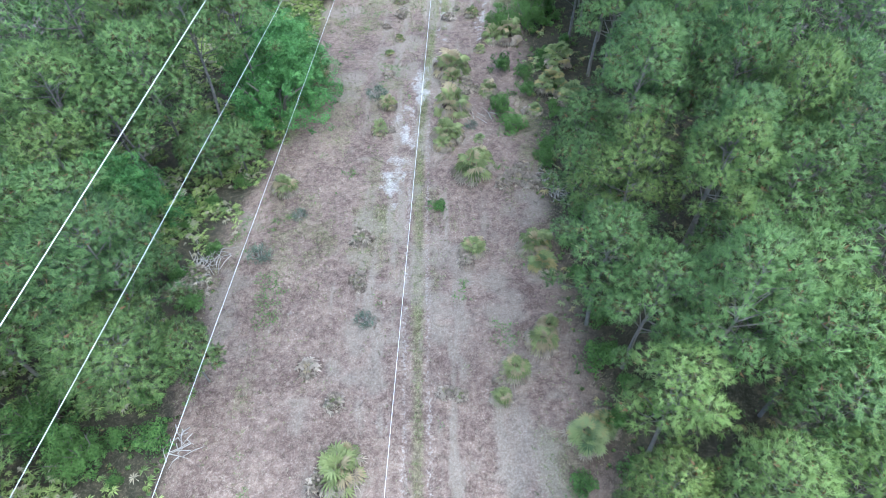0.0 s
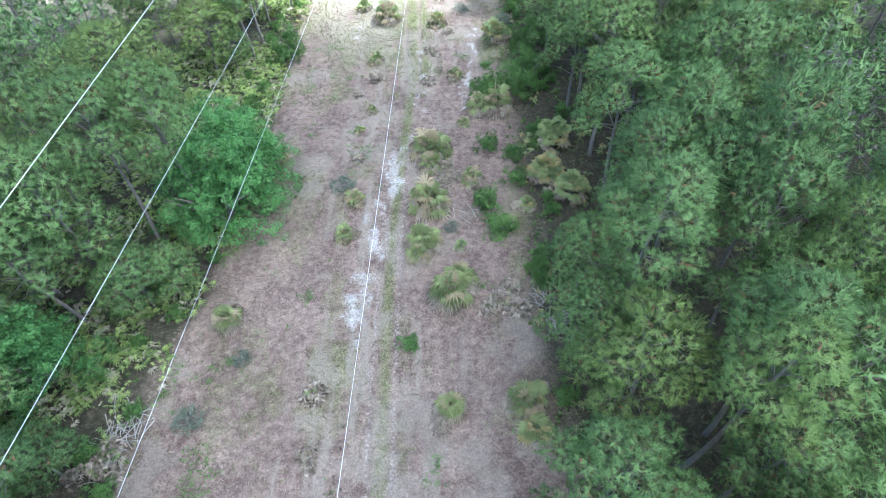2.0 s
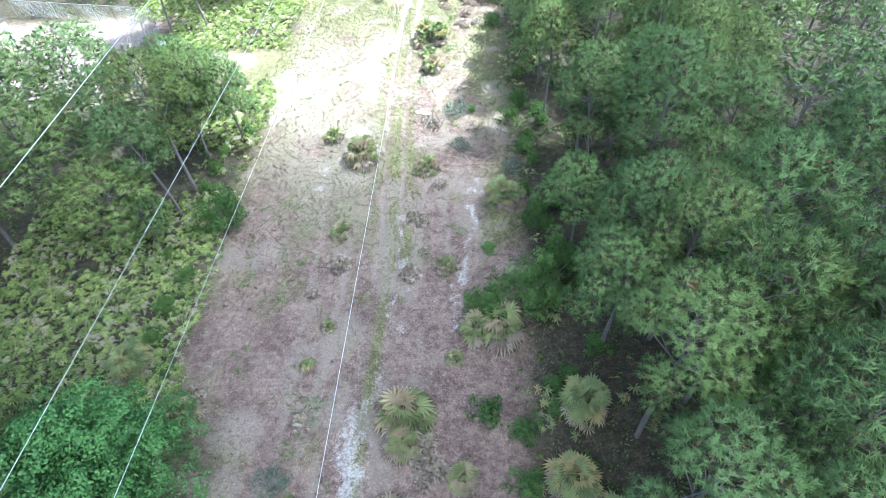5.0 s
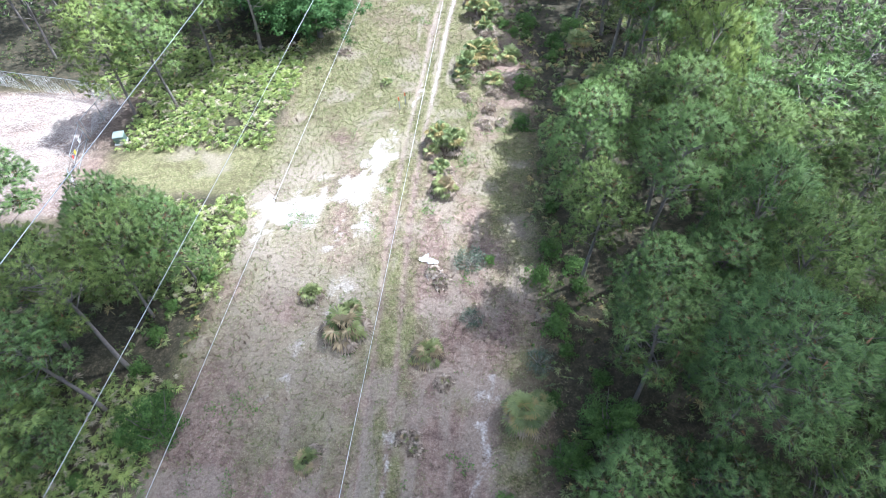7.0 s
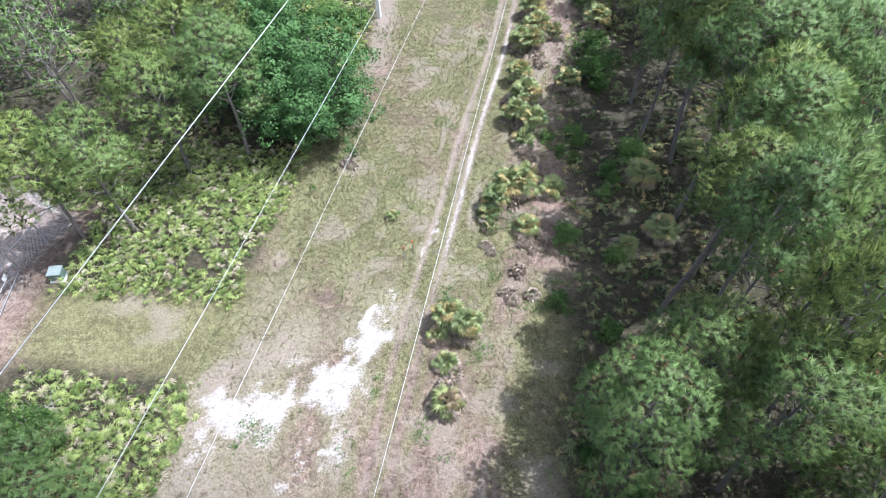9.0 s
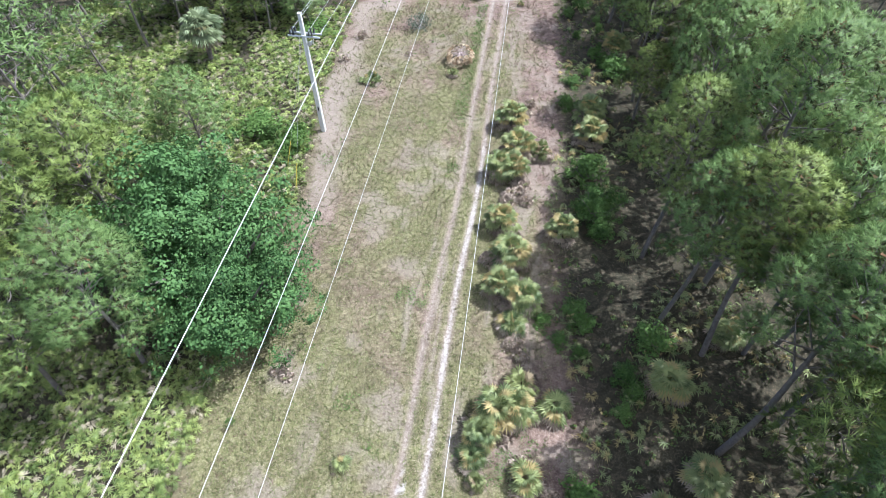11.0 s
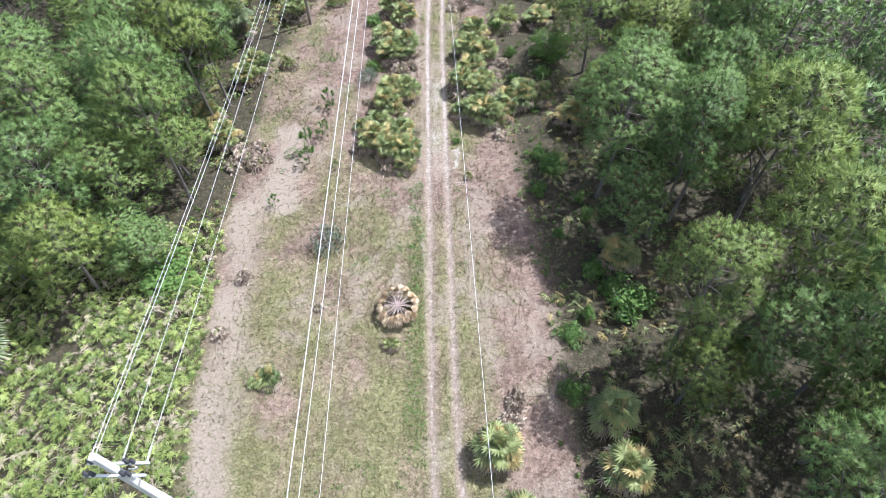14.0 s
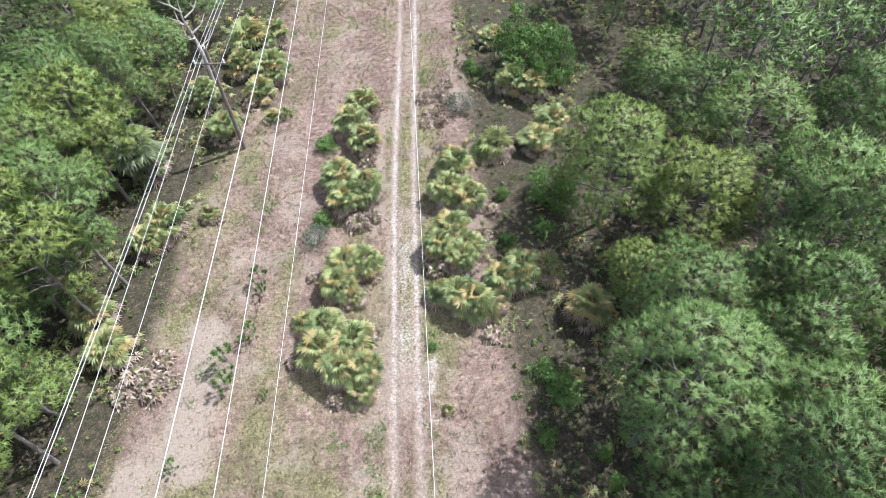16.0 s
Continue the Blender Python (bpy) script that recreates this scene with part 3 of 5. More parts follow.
def grey_shrub(seed, radius, height, label, mat):
    r = np.random.default_rng(seed)
    ob = thing("shrub", label, "shrub", "thin shrubs")
    twigs, tips = [], []
    for k in range(46):
        ang, out = r.random() * 6.283, radius * np.sqrt(r.random())
        tip = np.array([math.cos(ang) * out, math.sin(ang) * out, height * (0.45 + 0.55 * r.random()) * (1.1 - 0.5 * out / radius)])
        twigs.append([((0.05 * math.cos(ang), 0.05 * math.sin(ang), -0.02), 0.012), (tip * [0.6, 0.6, 0.5], 0.008), (tip, 0.004)])
        tips.append(tip)
    hung("stem", mesh_from("stem", *tubes(twigs, 3), M_GREYWOOD), ob)
    at = np.repeat(np.array(tips), 14, 0) + r.normal(0, 0.11, (46 * 14, 3))
    at[:, 2] = np.maximum(at[:, 2], 0.02)
    n = len(at)
    hung("leaves", mesh_from("leaves", *leaf_quads(at, unit(r.normal(size=(n, 3)) + [0, 0, 0.6]), np.full(n, 0.11), np.full(n, 0.05), r), mat), ob)
    return ob


def sapling(seed, height):
    """A young pine: an upright leader and candle-like side shoots."""
    r = np.random.default_rng(seed)
    ob = thing("pine_sapling", "young bright-green pine with upright bottlebrush shoots", "pine sapling", "pine saplings")
    stems, at, way = [[((0, 0, -0.03), 0.03), ((0.03, 0, height * 0.5), 0.02), ((0, 0, height), 0.008)]], [], []
    for k in range(9):
        z = height * (0.25 + 0.55 * r.random())
        ang = k * 2.4
        out = 0.28 * height * (1.1 - z / height) + 0.15
        tip = np.array([math.cos(ang) * out, math.sin(ang) * out, z + 0.3 * height * 0.5 + 0.1])
        stems.append([((0, 0, z), 0.014), (tip * [0.8, 0.8, 0] + [0, 0, z + 0.03], 0.01), (tip, 0.006)])
    for s in stems:
        (a, _), (b, _), (c, _) = s
        for f in np.linspace(0.35, 1, 9):
            p = np.array(b) * (1 - f) + np.array(c) * f
            for _ in range(12):
                at.append(p)
                way.append(unit(r.normal(size=3) * [1, 1, 0.6] + [0, 0, 0.8]))
    at, way = np.array(at), np.array(way)
    hung("trunk", mesh_from("trunk", *tubes(stems, 4), M_BARK), ob)
    hung("needles", mesh_from("needles", *blades(at, way, np.full(len(at), 0.24), np.full(len(at), 0.026), 0, r), M_BUSH), ob)
    return ob


def cabbage_palm(seed, stem):
    r = np.random.default_rng(seed)
    ob = thing("cabbage_palm", "cabbage palm with a round grey-green crown of fan leaves", "palm tree", "cabbage palms")
    hung("trunk", mesh_from("trunk", *tubes([[((0, 0, -0.05), 0.2), ((0.05, 0, stem * 0.5), 0.17), ((0, 0, stem), 0.18), ((0, 0, stem + 0.4), 0.1)]], 10), M_BARK, True), ob)
    for v, f in rosette_leaves(r, 60, 0.9, 0.75, 0.95, (0.1, 1.75), 0.35, 14, stem):
        hung("leaf", mesh_from("leaf", v, f, M_CABBAGE), ob)
    v, f = rosette(r, 12, 0.2, 0.7, 0.7, (1.8, 2.4), 0.6, 9, stem - 0.2)
    hung("dead_leaves", mesh_from("dead_leaves", v, f, M_DEAD), ob, "dry tan hanging leaves")
    return ob


def put(source, x, y, size=1.0, turn=None, tall=1.0, label=""):
    """A copy of a plant at a place in the plan."""
    a = rng.random() * 360 if turn is None else turn
    ob = copy_thing(source, Matrix())
    ob.matrix_basis = pose(x, y, float(cover(np.array([x]), np.array([y]))[4][0]) - 0.02, 0, 0, a) @ Matrix.Diagonal((size, size, size * tall, 1))
    if label:
        tagged(ob, label)
    return ob


def drop_source(ob):
    """Takes the pattern plant itself away, once its copies stand."""
    for o in (*ob.children_recursive, ob):
        bpy.data.objects.remove(o)


# ---- plants in the plan: x, y, height, radius ----
PINES_1 = [(12.2, 5.9, 10.5, 2.2), (7.8, 6.5, 9, 2), (8.9, 9.4, 10.5, 2.3), (16.5, 11.9, 10.5, 2.6), (11.7, 12.5, 14.2, 2.9), (-19.3, 14.7, 8.4, 3.4), (9.5, 15.4, 10.8, 2.8), (-15.6, 16, 6, 1.8), (18.4, 17.1, 10, 3), (8, 18.6, 10.6, 2.8), (14.2, 19, 10.7, 2.2), (-19, 19.2, 11.9, 3.4), (-22.8, 19.2, 10, 3.1), (13.3, 21, 14.8, 2.2), (18.9, 21.6, 11.9, 3), (15.2, 22.7, 14.9, 2.3), (10, 23, 11.9, 3), (9.4, 26.8, 7.9, 2.7), (19.7, 27, 14.2, 2.6), (23.6, 28.6, 13, 2.8), (11.8, 29, 15.3, 2.7), (-26.8, 29.2, 10, 2.9)]
PINES_2 = [(17.7, 29.3, 14.2, 2.6), (9.6, 31.6, 8.5, 2.4), (-26.1, 32.2, 13, 3.2), (19.2, 32.9, 16.1, 3.1), (13.3, 33.5, 13, 3), (-18.4, 34.2, 6, 2.5), (16.3, 35.8, 13.7, 3), (-21.4, 36.2, 12.6, 3), (-19.1, 39.3, 14.3, 2.8), (17.1, 39.6, 12.4, 2.8), (13.7, 40.4, 12.9, 2.8), (-15.9, 40.7, 13.9, 2.8), (20.9, 42.6, 13.5, 3.5), (17.8, 43.7, 12, 2.6), (-18.3, 45.4, 14.3, 3.5), (14, 46.2, 13.2, 2.9), (24, 46.8, 13.3, 3.4), (17.2, 48, 14, 2.9), (28.9, 50.1, 11.7, 3.5), (23.9, 51.3, 10.7, 3.3), (13.2, 51.9, 11, 2.6), (16.3, 52.3, 13.6, 2.5)]
PINES_3 = [(20.4, 53.8, 13.8, 3.3), (15, 55, 12.3, 2.5), (23, 58.3, 10.5, 2.3), (27.6, 58.7, 12.5, 3.2), (19.7, 58.7, 10.5, 2.6), (31.5, 59.4, 12.5, 2.9), (12.5, 59.5, 8.6, 2.2), (15.8, 59.5, 8.5, 2.4), (-19.7, 62.5, 7.3, 3.2), (17.9, 62.6, 14.3, 3.4), (22.9, 64.4, 11.5, 2.6), (-23.6, 65.1, 11.2, 3.5), (-16.5, 65.3, 10.1, 2.4), (14.7, 65.8, 10.8, 2.4), (-16, 68, 12.2, 2.4), (14.5, 68.6, 10.3, 2.4), (21.6, 69.3, 13.3, 2.6), (-20.6, 69.4, 10, 3.2), (-28, 69.9, 11, 3.5), (17.8, 70.2, 10.9, 2.4), (25.4, 70.8, 11, 2.5), (19.9, 71.8, 13.6, 2.4)]
PINES_4 = [(-15.8, 71.8, 9.4, 3), (-13.6, 74.6, 8, 2.6), (-17.8, 75.5, 9, 2.8), (15.5, 74.4, 14.5, 2.3), (12.9, 74.6, 11, 2.3), (-26.6, 75.9, 10, 3.5), (30.5, 77.8, 12, 3.3), (21.2, 78.3, 11.9, 2.8), (26.5, 79.9, 9.3, 3.5), (18.3, 80.1, 13.4, 2.6), (13.3, 80.5, 11.1, 3.1), (19.9, 82.8, 17.2, 2.6), (23.4, 83.2, 10, 2.6), (15.6, 83.9, 10.8, 3.1), (31.9, 87.4, 8, 3.5), (24.2, 87.6, 11.5, 2.3), (17.4, 88.1, 17.1, 2.3), (19.6, 89.6, 16.8, 2.3), (16.5, 91.1, 14.6, 2.6), (-25, 93.4, 10.9, 3), (24.2, 97, 15.5, 3), (18.7, 93.9, 16, 2.8), (-21.4, 94.5, 10.4, 3), (20.5, 96, 16, 3.2), (25.6, 103.5, 15, 3)]
PINES_5 = [(18.6, 99.6, 16.6, 3.2), (-19.8, 101, 10.5, 3.2), (22.4, 101.4, 16, 3.2), (21.7, 106, 16, 3), (-15.5, 103.1, 12.4, 3.5), (19.1, 105.8, 15.8, 2.7), (23.9, 106.7, 13, 3.2), (-20.6, 107, 11, 3.3), (16.6, 107.8, 14, 2.7), (20.3, 111.1, 18.4, 3.3), (24.2, 111.3, 13.5, 2.7), (-19.7, 112.3, 12.6, 3.5), (16.6, 113.5, 14, 3.3), (-26.5, 117, 9, 3.4), (22.4, 117.8, 15.7, 3.3), (19.6, 121.2, 15, 3.3), (29.8, 122.4, 12, 3), (23.9, 125.1, 13.3, 2.9), (29.5, 128, 11.4, 3.4), (25, 128.6, 14.9, 2.9), (18.4, 129.2, 7.3, 2.2), (20.8, 129.3, 11.5, 2.2), (18.7, 131.9, 12.6, 2.4)]
PINES_6 = [(23.8, 132.5, 14.5, 3.1), (28.4, 135.7, 12, 2.6), (26.4, 140.6, 14, 3.5), (18.5, 140.7, 8, 2.3), (20.8, 141.5, 13.1, 2.3), (-26.9, 141.9, 9, 3.5), (28.9, 143.8, 12, 2.9), (22.8, 142.6, 12, 3), (-17.9, 145.2, 11.5, 2.9), (34.2, 145.4, 12, 2.7), (-14.5, 146.5, 8.5, 2.8), (-25, 146.5, 7.4, 3.5), (18.3, 145.6, 12.2, 3.5), (26.6, 148.3, 11.1, 2.2), (-12.3, 149.2, 12, 2.7), (20.6, 150.1, 10.8, 2.8), (25.6, 150.5, 10, 2.2), (29.4, 151.2, 12.8, 2.9), (-20.6, 151.4, 11.2, 3.5), (-13.5, 152.2, 13.2, 2.7), (21.2, 154, 5.8, 2.2), (29.6, 154.7, 11.9, 2.9)]
PINES_7 = [(-17.3, 155.8, 10.5, 3.4), (-11.1, 157.2, 13.2, 2.7), (25.9, 157.5, 8.8, 3.4), (-10.6, 160.4, 12.2, 2.7), (21.3, 160.7, 9.9, 3.5), (-25.5, 160.8, 9, 3.5), (-15.6, 161, 10.5, 3.2), (29.6, 161.6, 10.2, 3.5), (36.7, 162, 11, 2.4), (29.2, 166.7, 7.9, 2.9), (27.6, 169.9, 6.2, 2.2), (-12.9, 170.7, 10.9, 2.4), (-11.1, 172.8, 10.8, 2.4), (-20, 176.8, 6.2, 2.2), (-16.7, 177.1, 8.5, 2.9), (-9.8, 178.8, 8, 2.4), (-13, 182.4, 8.5, 3.2), (-17.6, 185, 8.5, 3.5)]
LOW_PINE_ROW = [(-12.8, 151.9, 5.5, 2.4), (-15.3, 144.7, 5, 2.5), (-14, 158.6, 6, 2.6), (-17.1, 153.8, 6, 2.6), (-13.6, 173.3, 6, 2.4), (-19.5, 144, 5.5, 2.5), (-16.4, 34.6, 5, 1.8), (-20.5, 23, 5, 2.2), (-17.6, 62.5, 4.5, 1.8), (-22.5, 143.2, 5.5, 2.5), (-27.2, 145, 6, 2.6), (-13.3, 143, 4.5, 2), (-31.5, 143, 6, 2.6)]
PINE_ROWS = [PINES_1, PINES_2, PINES_3, PINES_4, PINES_5, PINES_6, PINES_7, LOW_PINE_ROW]
OAK_ROWS = [(-21.5, 11.5, 3.5, 1.6), (-23.8, 13.3, 4, 2.1), (-23.2, 28.9, 7, 3.5), (-14.4, 41.2, 8, 4.3), (-14.6, 43.2, 8.6, 4.8), (-14, 45, 8, 4.4), (6.1, 54.6, 2.8, 1.2), (9.5, 55.6, 4.5, 2.1), (11.2, 57.5, 4, 1.4), (10.5, 62.1, 3.5, 1.2), (-12.4, 63.9, 4, 1.8), (13, 64, 4, 1.8), (-19.4, 78.5, 5.5, 1.8), (-10, 106.4, 8, 4.9), (-13.2, 109, 10.8, 7.4), (-15.2, 113.4, 8, 4.2), (13.6, 116.8, 3.5, 2.1), (18.9, 163.3, 3, 2.1), (21.9, 176.3, 5, 2.3), (19.8, 178.5, 6, 3)]
PALMETTOS_1 = [(-7.2, 10, 1.2, 1.4), (-6.9, 10.9, 1.2, 0.8), (6.3, 11.1, 1.2, 1.4), (3, 15.5, 1, 1), (4.9, 17.3, 1, 1.1), (5.9, 23.5, 1, 1.2), (5.5, 25.1, 1, 1.2), (1.3, 25.2, 0.8, 1), (-13, 32.4, 0.8, 1.1), (1.8, 33.2, 0.8, 1.6), (2.8, 37.5, 0.6, 0.6), (0.2, 37.9, 2, 1.42), (8.1, 41.1, 0.8, 0.8), (11.5, 41.7, 2.2, 1.59), (0.7, 41.8, 2.3, 1.7), (9.9, 43.7, 2.3, 1.65), (4.2, 44.3, 0.8, 0.9), (11.3, 47.9, 2.3, 1.7), (1.1, 47.9, 2.3, 1.7), (-12.1, 48.6, 1.7, 1.2), (-5, 51.6, 0.6, 0.6), (-15.8, 51.9, 2.2, 1.59)]
PALMETTOS_2 = [(7.1, 53.5, 2.3, 1.7), (-3.8, 62.3, 0.8, 0.8), (8.3, 64.8, 2.1, 1.53), (2.7, 68.9, 1.5, 1.01), (-2.7, 70.5, 2.2, 1.55), (-5.3, 73.4, 0.8, 0.8), (3.4, 83.3, 1.7, 1.13), (3.1, 85.9, 1.5, 0.96), (4.1, 88.3, 2, 1.38), (2.9, 88.9, 2, 1.4), (14.7, 96.2, 1.2, 1.2), (7.7, 97.4, 1.8, 1.25), (-2.3, 97.7, 0.6, 0.7), (17.4, 98, 1.2, 1.5), (4.8, 98.5, 1.6, 1.1), (5.3, 99.7, 1.9, 1.31), (6.3, 101, 2.3, 1.66), (7.2, 101.2, 2.1, 1.48), (9.6, 101.6, 1.8, 1.29), (16.4, 103.4, 1.2, 1.7), (20.6, 107, 1, 1.4), (7.2, 107.2, 1.8, 1.22)]
PALMETTOS_3 = [(7.9, 108.8, 2.1, 1.48), (6.4, 109.8, 2.1, 1.5), (7.2, 112.5, 2.3, 1.7), (10.9, 115, 2, 1.41), (6.6, 115.7, 2.1, 1.49), (7.5, 121.1, 2.3, 1.63), (6.5, 121.5, 2.1, 1.53), (8, 124, 2.3, 1.7), (14.1, 125.7, 2.3, 1.7), (7.5, 127.6, 2.3, 1.7), (14.4, 128.8, 2.3, 1.7), (-5.5, 133.7, 0.9, 1), (17.9, 139.4, 2.3, 1.7), (16.6, 149.8, 0.8, 0.7), (4.4, 151.8, 2, 1.42), (3.1, 151.9, 2.2, 1.55), (2.1, 153.1, 2.3, 1.7), (4, 153.4, 2.3, 1.7), (18.4, 153.7, 2.3, 1.7), (2.4, 154.7, 2.2, 1.55), (11.5, 155.1, 2.3, 1.7), (-10.2, 155.2, 2.2, 1.59)]
PALMETTOS_4 = [(10.6, 155.8, 2.1, 1.54), (9.7, 156.4, 1.8, 1.27), (13.5, 156.6, 2, 1.43), (14.8, 157, 2.3, 1.7), (3.2, 157.7, 2.1, 1.5), (-11.7, 157.7, 2.3, 1.7), (11.4, 158.5, 1.9, 1.32), (3.7, 159, 2.3, 1.67), (5, 159.1, 2.1, 1.46), (11.9, 159.5, 1.9, 1.34), (10, 159.7, 2.1, 1.49), (10.9, 160.9, 2.3, 1.7), (-9.2, 163.1, 2.1, 1.51), (12.7, 163.7, 2.1, 1.51), (11.2, 164.5, 2.2, 1.61), (-8.4, 164.7, 2.3, 1.63), (4.1, 164.8, 2.2, 1.59), (5.4, 165.6, 2.3, 1.7), (12.2, 166.9, 2.3, 1.67), (3.7, 167, 2.3, 1.7), (18.8, 168.8, 1.8, 1.7), (-14.7, 169.4, 2.3, 1.7)]
PALMETTOS_5 = [(20.3, 170.2, 2.3, 1.7), (-10.4, 170.4, 2.3, 1.7), (5.7, 170.6, 2.2, 1.56), (-12.6, 172, 2.3, 1.7), (4.8, 172.7, 2.3, 1.69), (-5, 173.6, 2.3, 1.7), (5.8, 174.6, 2.3, 1.64), (20, 174.8, 2.3, 1.7), (-1.6, 175.4, 1, 0.9), (18.4, 175.9, 2.3, 1.7), (-7.1, 178.1, 2.3, 1.7), (-2.5, 178.2, 2, 1.5), (-1.5, 180.6, 2.6, 1.9), (-4.1, 181.7, 2.3, 1.67), (18.1, 182.8, 1.4, 1.6), (-3.5, 184.5, 3.2, 2.5), (-1.7, 185.8, 2.3, 1.7)]
YELLOW_PALMETTOS_1 = [(2, 13.8, 0.6, 0.7), (-5.7, 39.3, 0.6, 0.8), (-5.1, 42.8, 0.7, 0.9), (4.1, 51.5, 0.6, 0.6), (-4, 54.3, 0.5, 0.5), (3.9, 58.7, 0.7, 0.8), (2.1, 135.1, 0.3, 0.6), (9, 148.9, 0.4, 0.4), (-5.7, 165.4, 0.6, 0.8), (15.5, 168.8, 1.2, 1.5)]
DEAD_PALMETTOS_1 = [(-7.9, 14.1, 0.6, 0.8), (-0.9, 14.4, 0.6, 1.2), (-9.6, 16.4, 0.5, 0.9), (-6.8, 23.1, 0.6, 1.2), (-18.6, 23.3, 0.8, 1.9), (-6.8, 26.7, 0.6, 1), (5.5, 32.3, 0.8, 2), (2.5, 45.3, 0.8, 1.6), (-5, 47.9, 0.7, 0.7), (-5.4, 57, 0.5, 0.6), (1.3, 58.2, 0.7, 0.9), (-3.6, 59.4, 0.7, 1), (2.3, 60.2, 0.4, 0.3), (2, 63.7, 0.7, 1.4), (3.7, 67.1, 0.5, 0.7), (10.1, 71.9, 0.6, 0.7), (3.4, 74.5, 0.4, 0.8), (2.8, 75.4, 0.4, 0.7), (6.8, 91.6, 0.6, 1.3), (8.2, 91.6, 0.5, 0.7)]
DEAD_PALMETTOS_2 = [(7.3, 93.5, 0.6, 0.8), (5.1, 95.5, 0.7, 1.1), (7.9, 95.9, 0.6, 1.2), (7.6, 98, 0.8, 0.9), (-7, 103.2, 0.5, 1.1), (7.6, 105.8, 0.8, 1.5), (7.1, 108.2, 0.9, 1.5), (7.9, 119.2, 0.9, 1.8), (9.2, 130.5, 0.5, 0.9), (12.1, 130.6, 0.5, 0.7), (-8.9, 137.3, 0.5, 0.7), (-2.5, 138.4, 0.3, 0.5), (-7.7, 141.5, 0.5, 0.8), (3.8, 151.1, 0.7, 1.7), (12.3, 153.2, 0.5, 0.8), (-8.2, 153.3, 0.8, 2.2), (-7.1, 153.4, 0.8, 1.3), (11.8, 170, 0.8, 1.2), (11.6, 173.4, 0.8, 1.6), (12.2, 176.2, 0.8, 1.9)]
DEAD_PALMETTOS_3 = [(15, 179.9, 0.6, 1.2)]
BUSH_SPOTS_1 = [(5.6, 8.7, 1, 0.9), (-18, 12.5, 1.2, 1.3), (8.1, 16.1, 1.5, 1.2), (-1.1, 29.8, 0.5, 0.8), (5.8, 38.9, 1.4, 1.4), (4.9, 41.2, 2, 1.3), (7.6, 43.8, 1.4, 1.1), (7.9, 46.6, 1.4, 1), (5.8, 47.8, 1.8, 1.1), (6.5, 54.9, 2.5, 1.6), (6.9, 60.3, 0.5, 0.7), (9.9, 74.7, 1.5, 1), (6.7, 76.3, 1, 0.5), (10, 90.9, 1.2, 1), (10.4, 96.6, 1.5, 1.2), (14, 103.6, 1.5, 1.1), (10.2, 106.2, 0.8, 0.7), (16, 106.5, 1.4, 1.6), (9.1, 107.5, 0.8, 0.8), (13.4, 121, 2.2, 2)]
BUSH_SPOTS_2 = [(-11, 123.6, 1.8, 1.7), (-10.8, 124.5, 1.8, 1.5), (-13, 124.8, 1.6, 1.2), (-14.2, 125.9, 1.6, 2.5), (17.6, 136.1, 2, 1.9), (-13, 142.3, 1.2, 2.5), (15.7, 149.5, 0.9, 1.2), (14.7, 150.4, 0.9, 1), (8.6, 152.9, 0.5, 0.4), (2.3, 163.6, 1, 0.9), (2.6, 171.3, 1, 1.1)]
SHRUB_SPOTS_1 = [(-6.3, 19.7, 0.5, 0.7), (-14, 25.6, 0.6, 0.9), (-11.6, 29.5, 0.4, 0.6), (2.2, 39.3, 0.7, 0.6), (-6.1, 44.5, 1.2, 1), (9.5, 68.4, 0.7, 0.9), (5.4, 71.5, 0.8, 0.8), (5.4, 76.2, 0.9, 1.1), (-1.9, 143.7, 0.5, 1.3), (1.8, 162.2, 0.5, 1), (13.8, 174.1, 1.2, 1.2)]
SAPLING_SPOTS_1 = [(-9, 99.6, 1, 0.4), (-5.9, 147.9, 1.4, 0.5), (-1.3, 151.3, 1, 0.5), (-3.4, 152.1, 2.2, 1.3), (-3.4, 153.6, 2.4, 1.6), (-2.6, 154.8, 1.2, 0.6), (-2.2, 155.4, 1.6, 0.8), (-1.7, 158.2, 1.4, 0.6), (-1.8, 159.1, 2, 0.8), (-1.5, 165, 1, 0.6)]
CABBAGE_PALMS_1 = [(-21.9, 136.2, 4.6, 2.4), (-10.5, 170, 4, 2.2), (-14.4, 171.8, 4, 2.3)]
LOW_ROWS = [("S", PALMETTOS_1), ("S", PALMETTOS_2), ("S", PALMETTOS_3), ("S", PALMETTOS_4), ("S", PALMETTOS_5), ("Y", YELLOW_PALMETTOS_1), ("D", DEAD_PALMETTOS_1), ("D", DEAD_PALMETTOS_2), ("D", DEAD_PALMETTOS_3), ("B", BUSH_SPOTS_1), ("B", BUSH_SPOTS_2), ("G", SHRUB_SPOTS_1), ("p", SAPLING_SPOTS_1), ("C", CABBAGE_PALMS_1)]


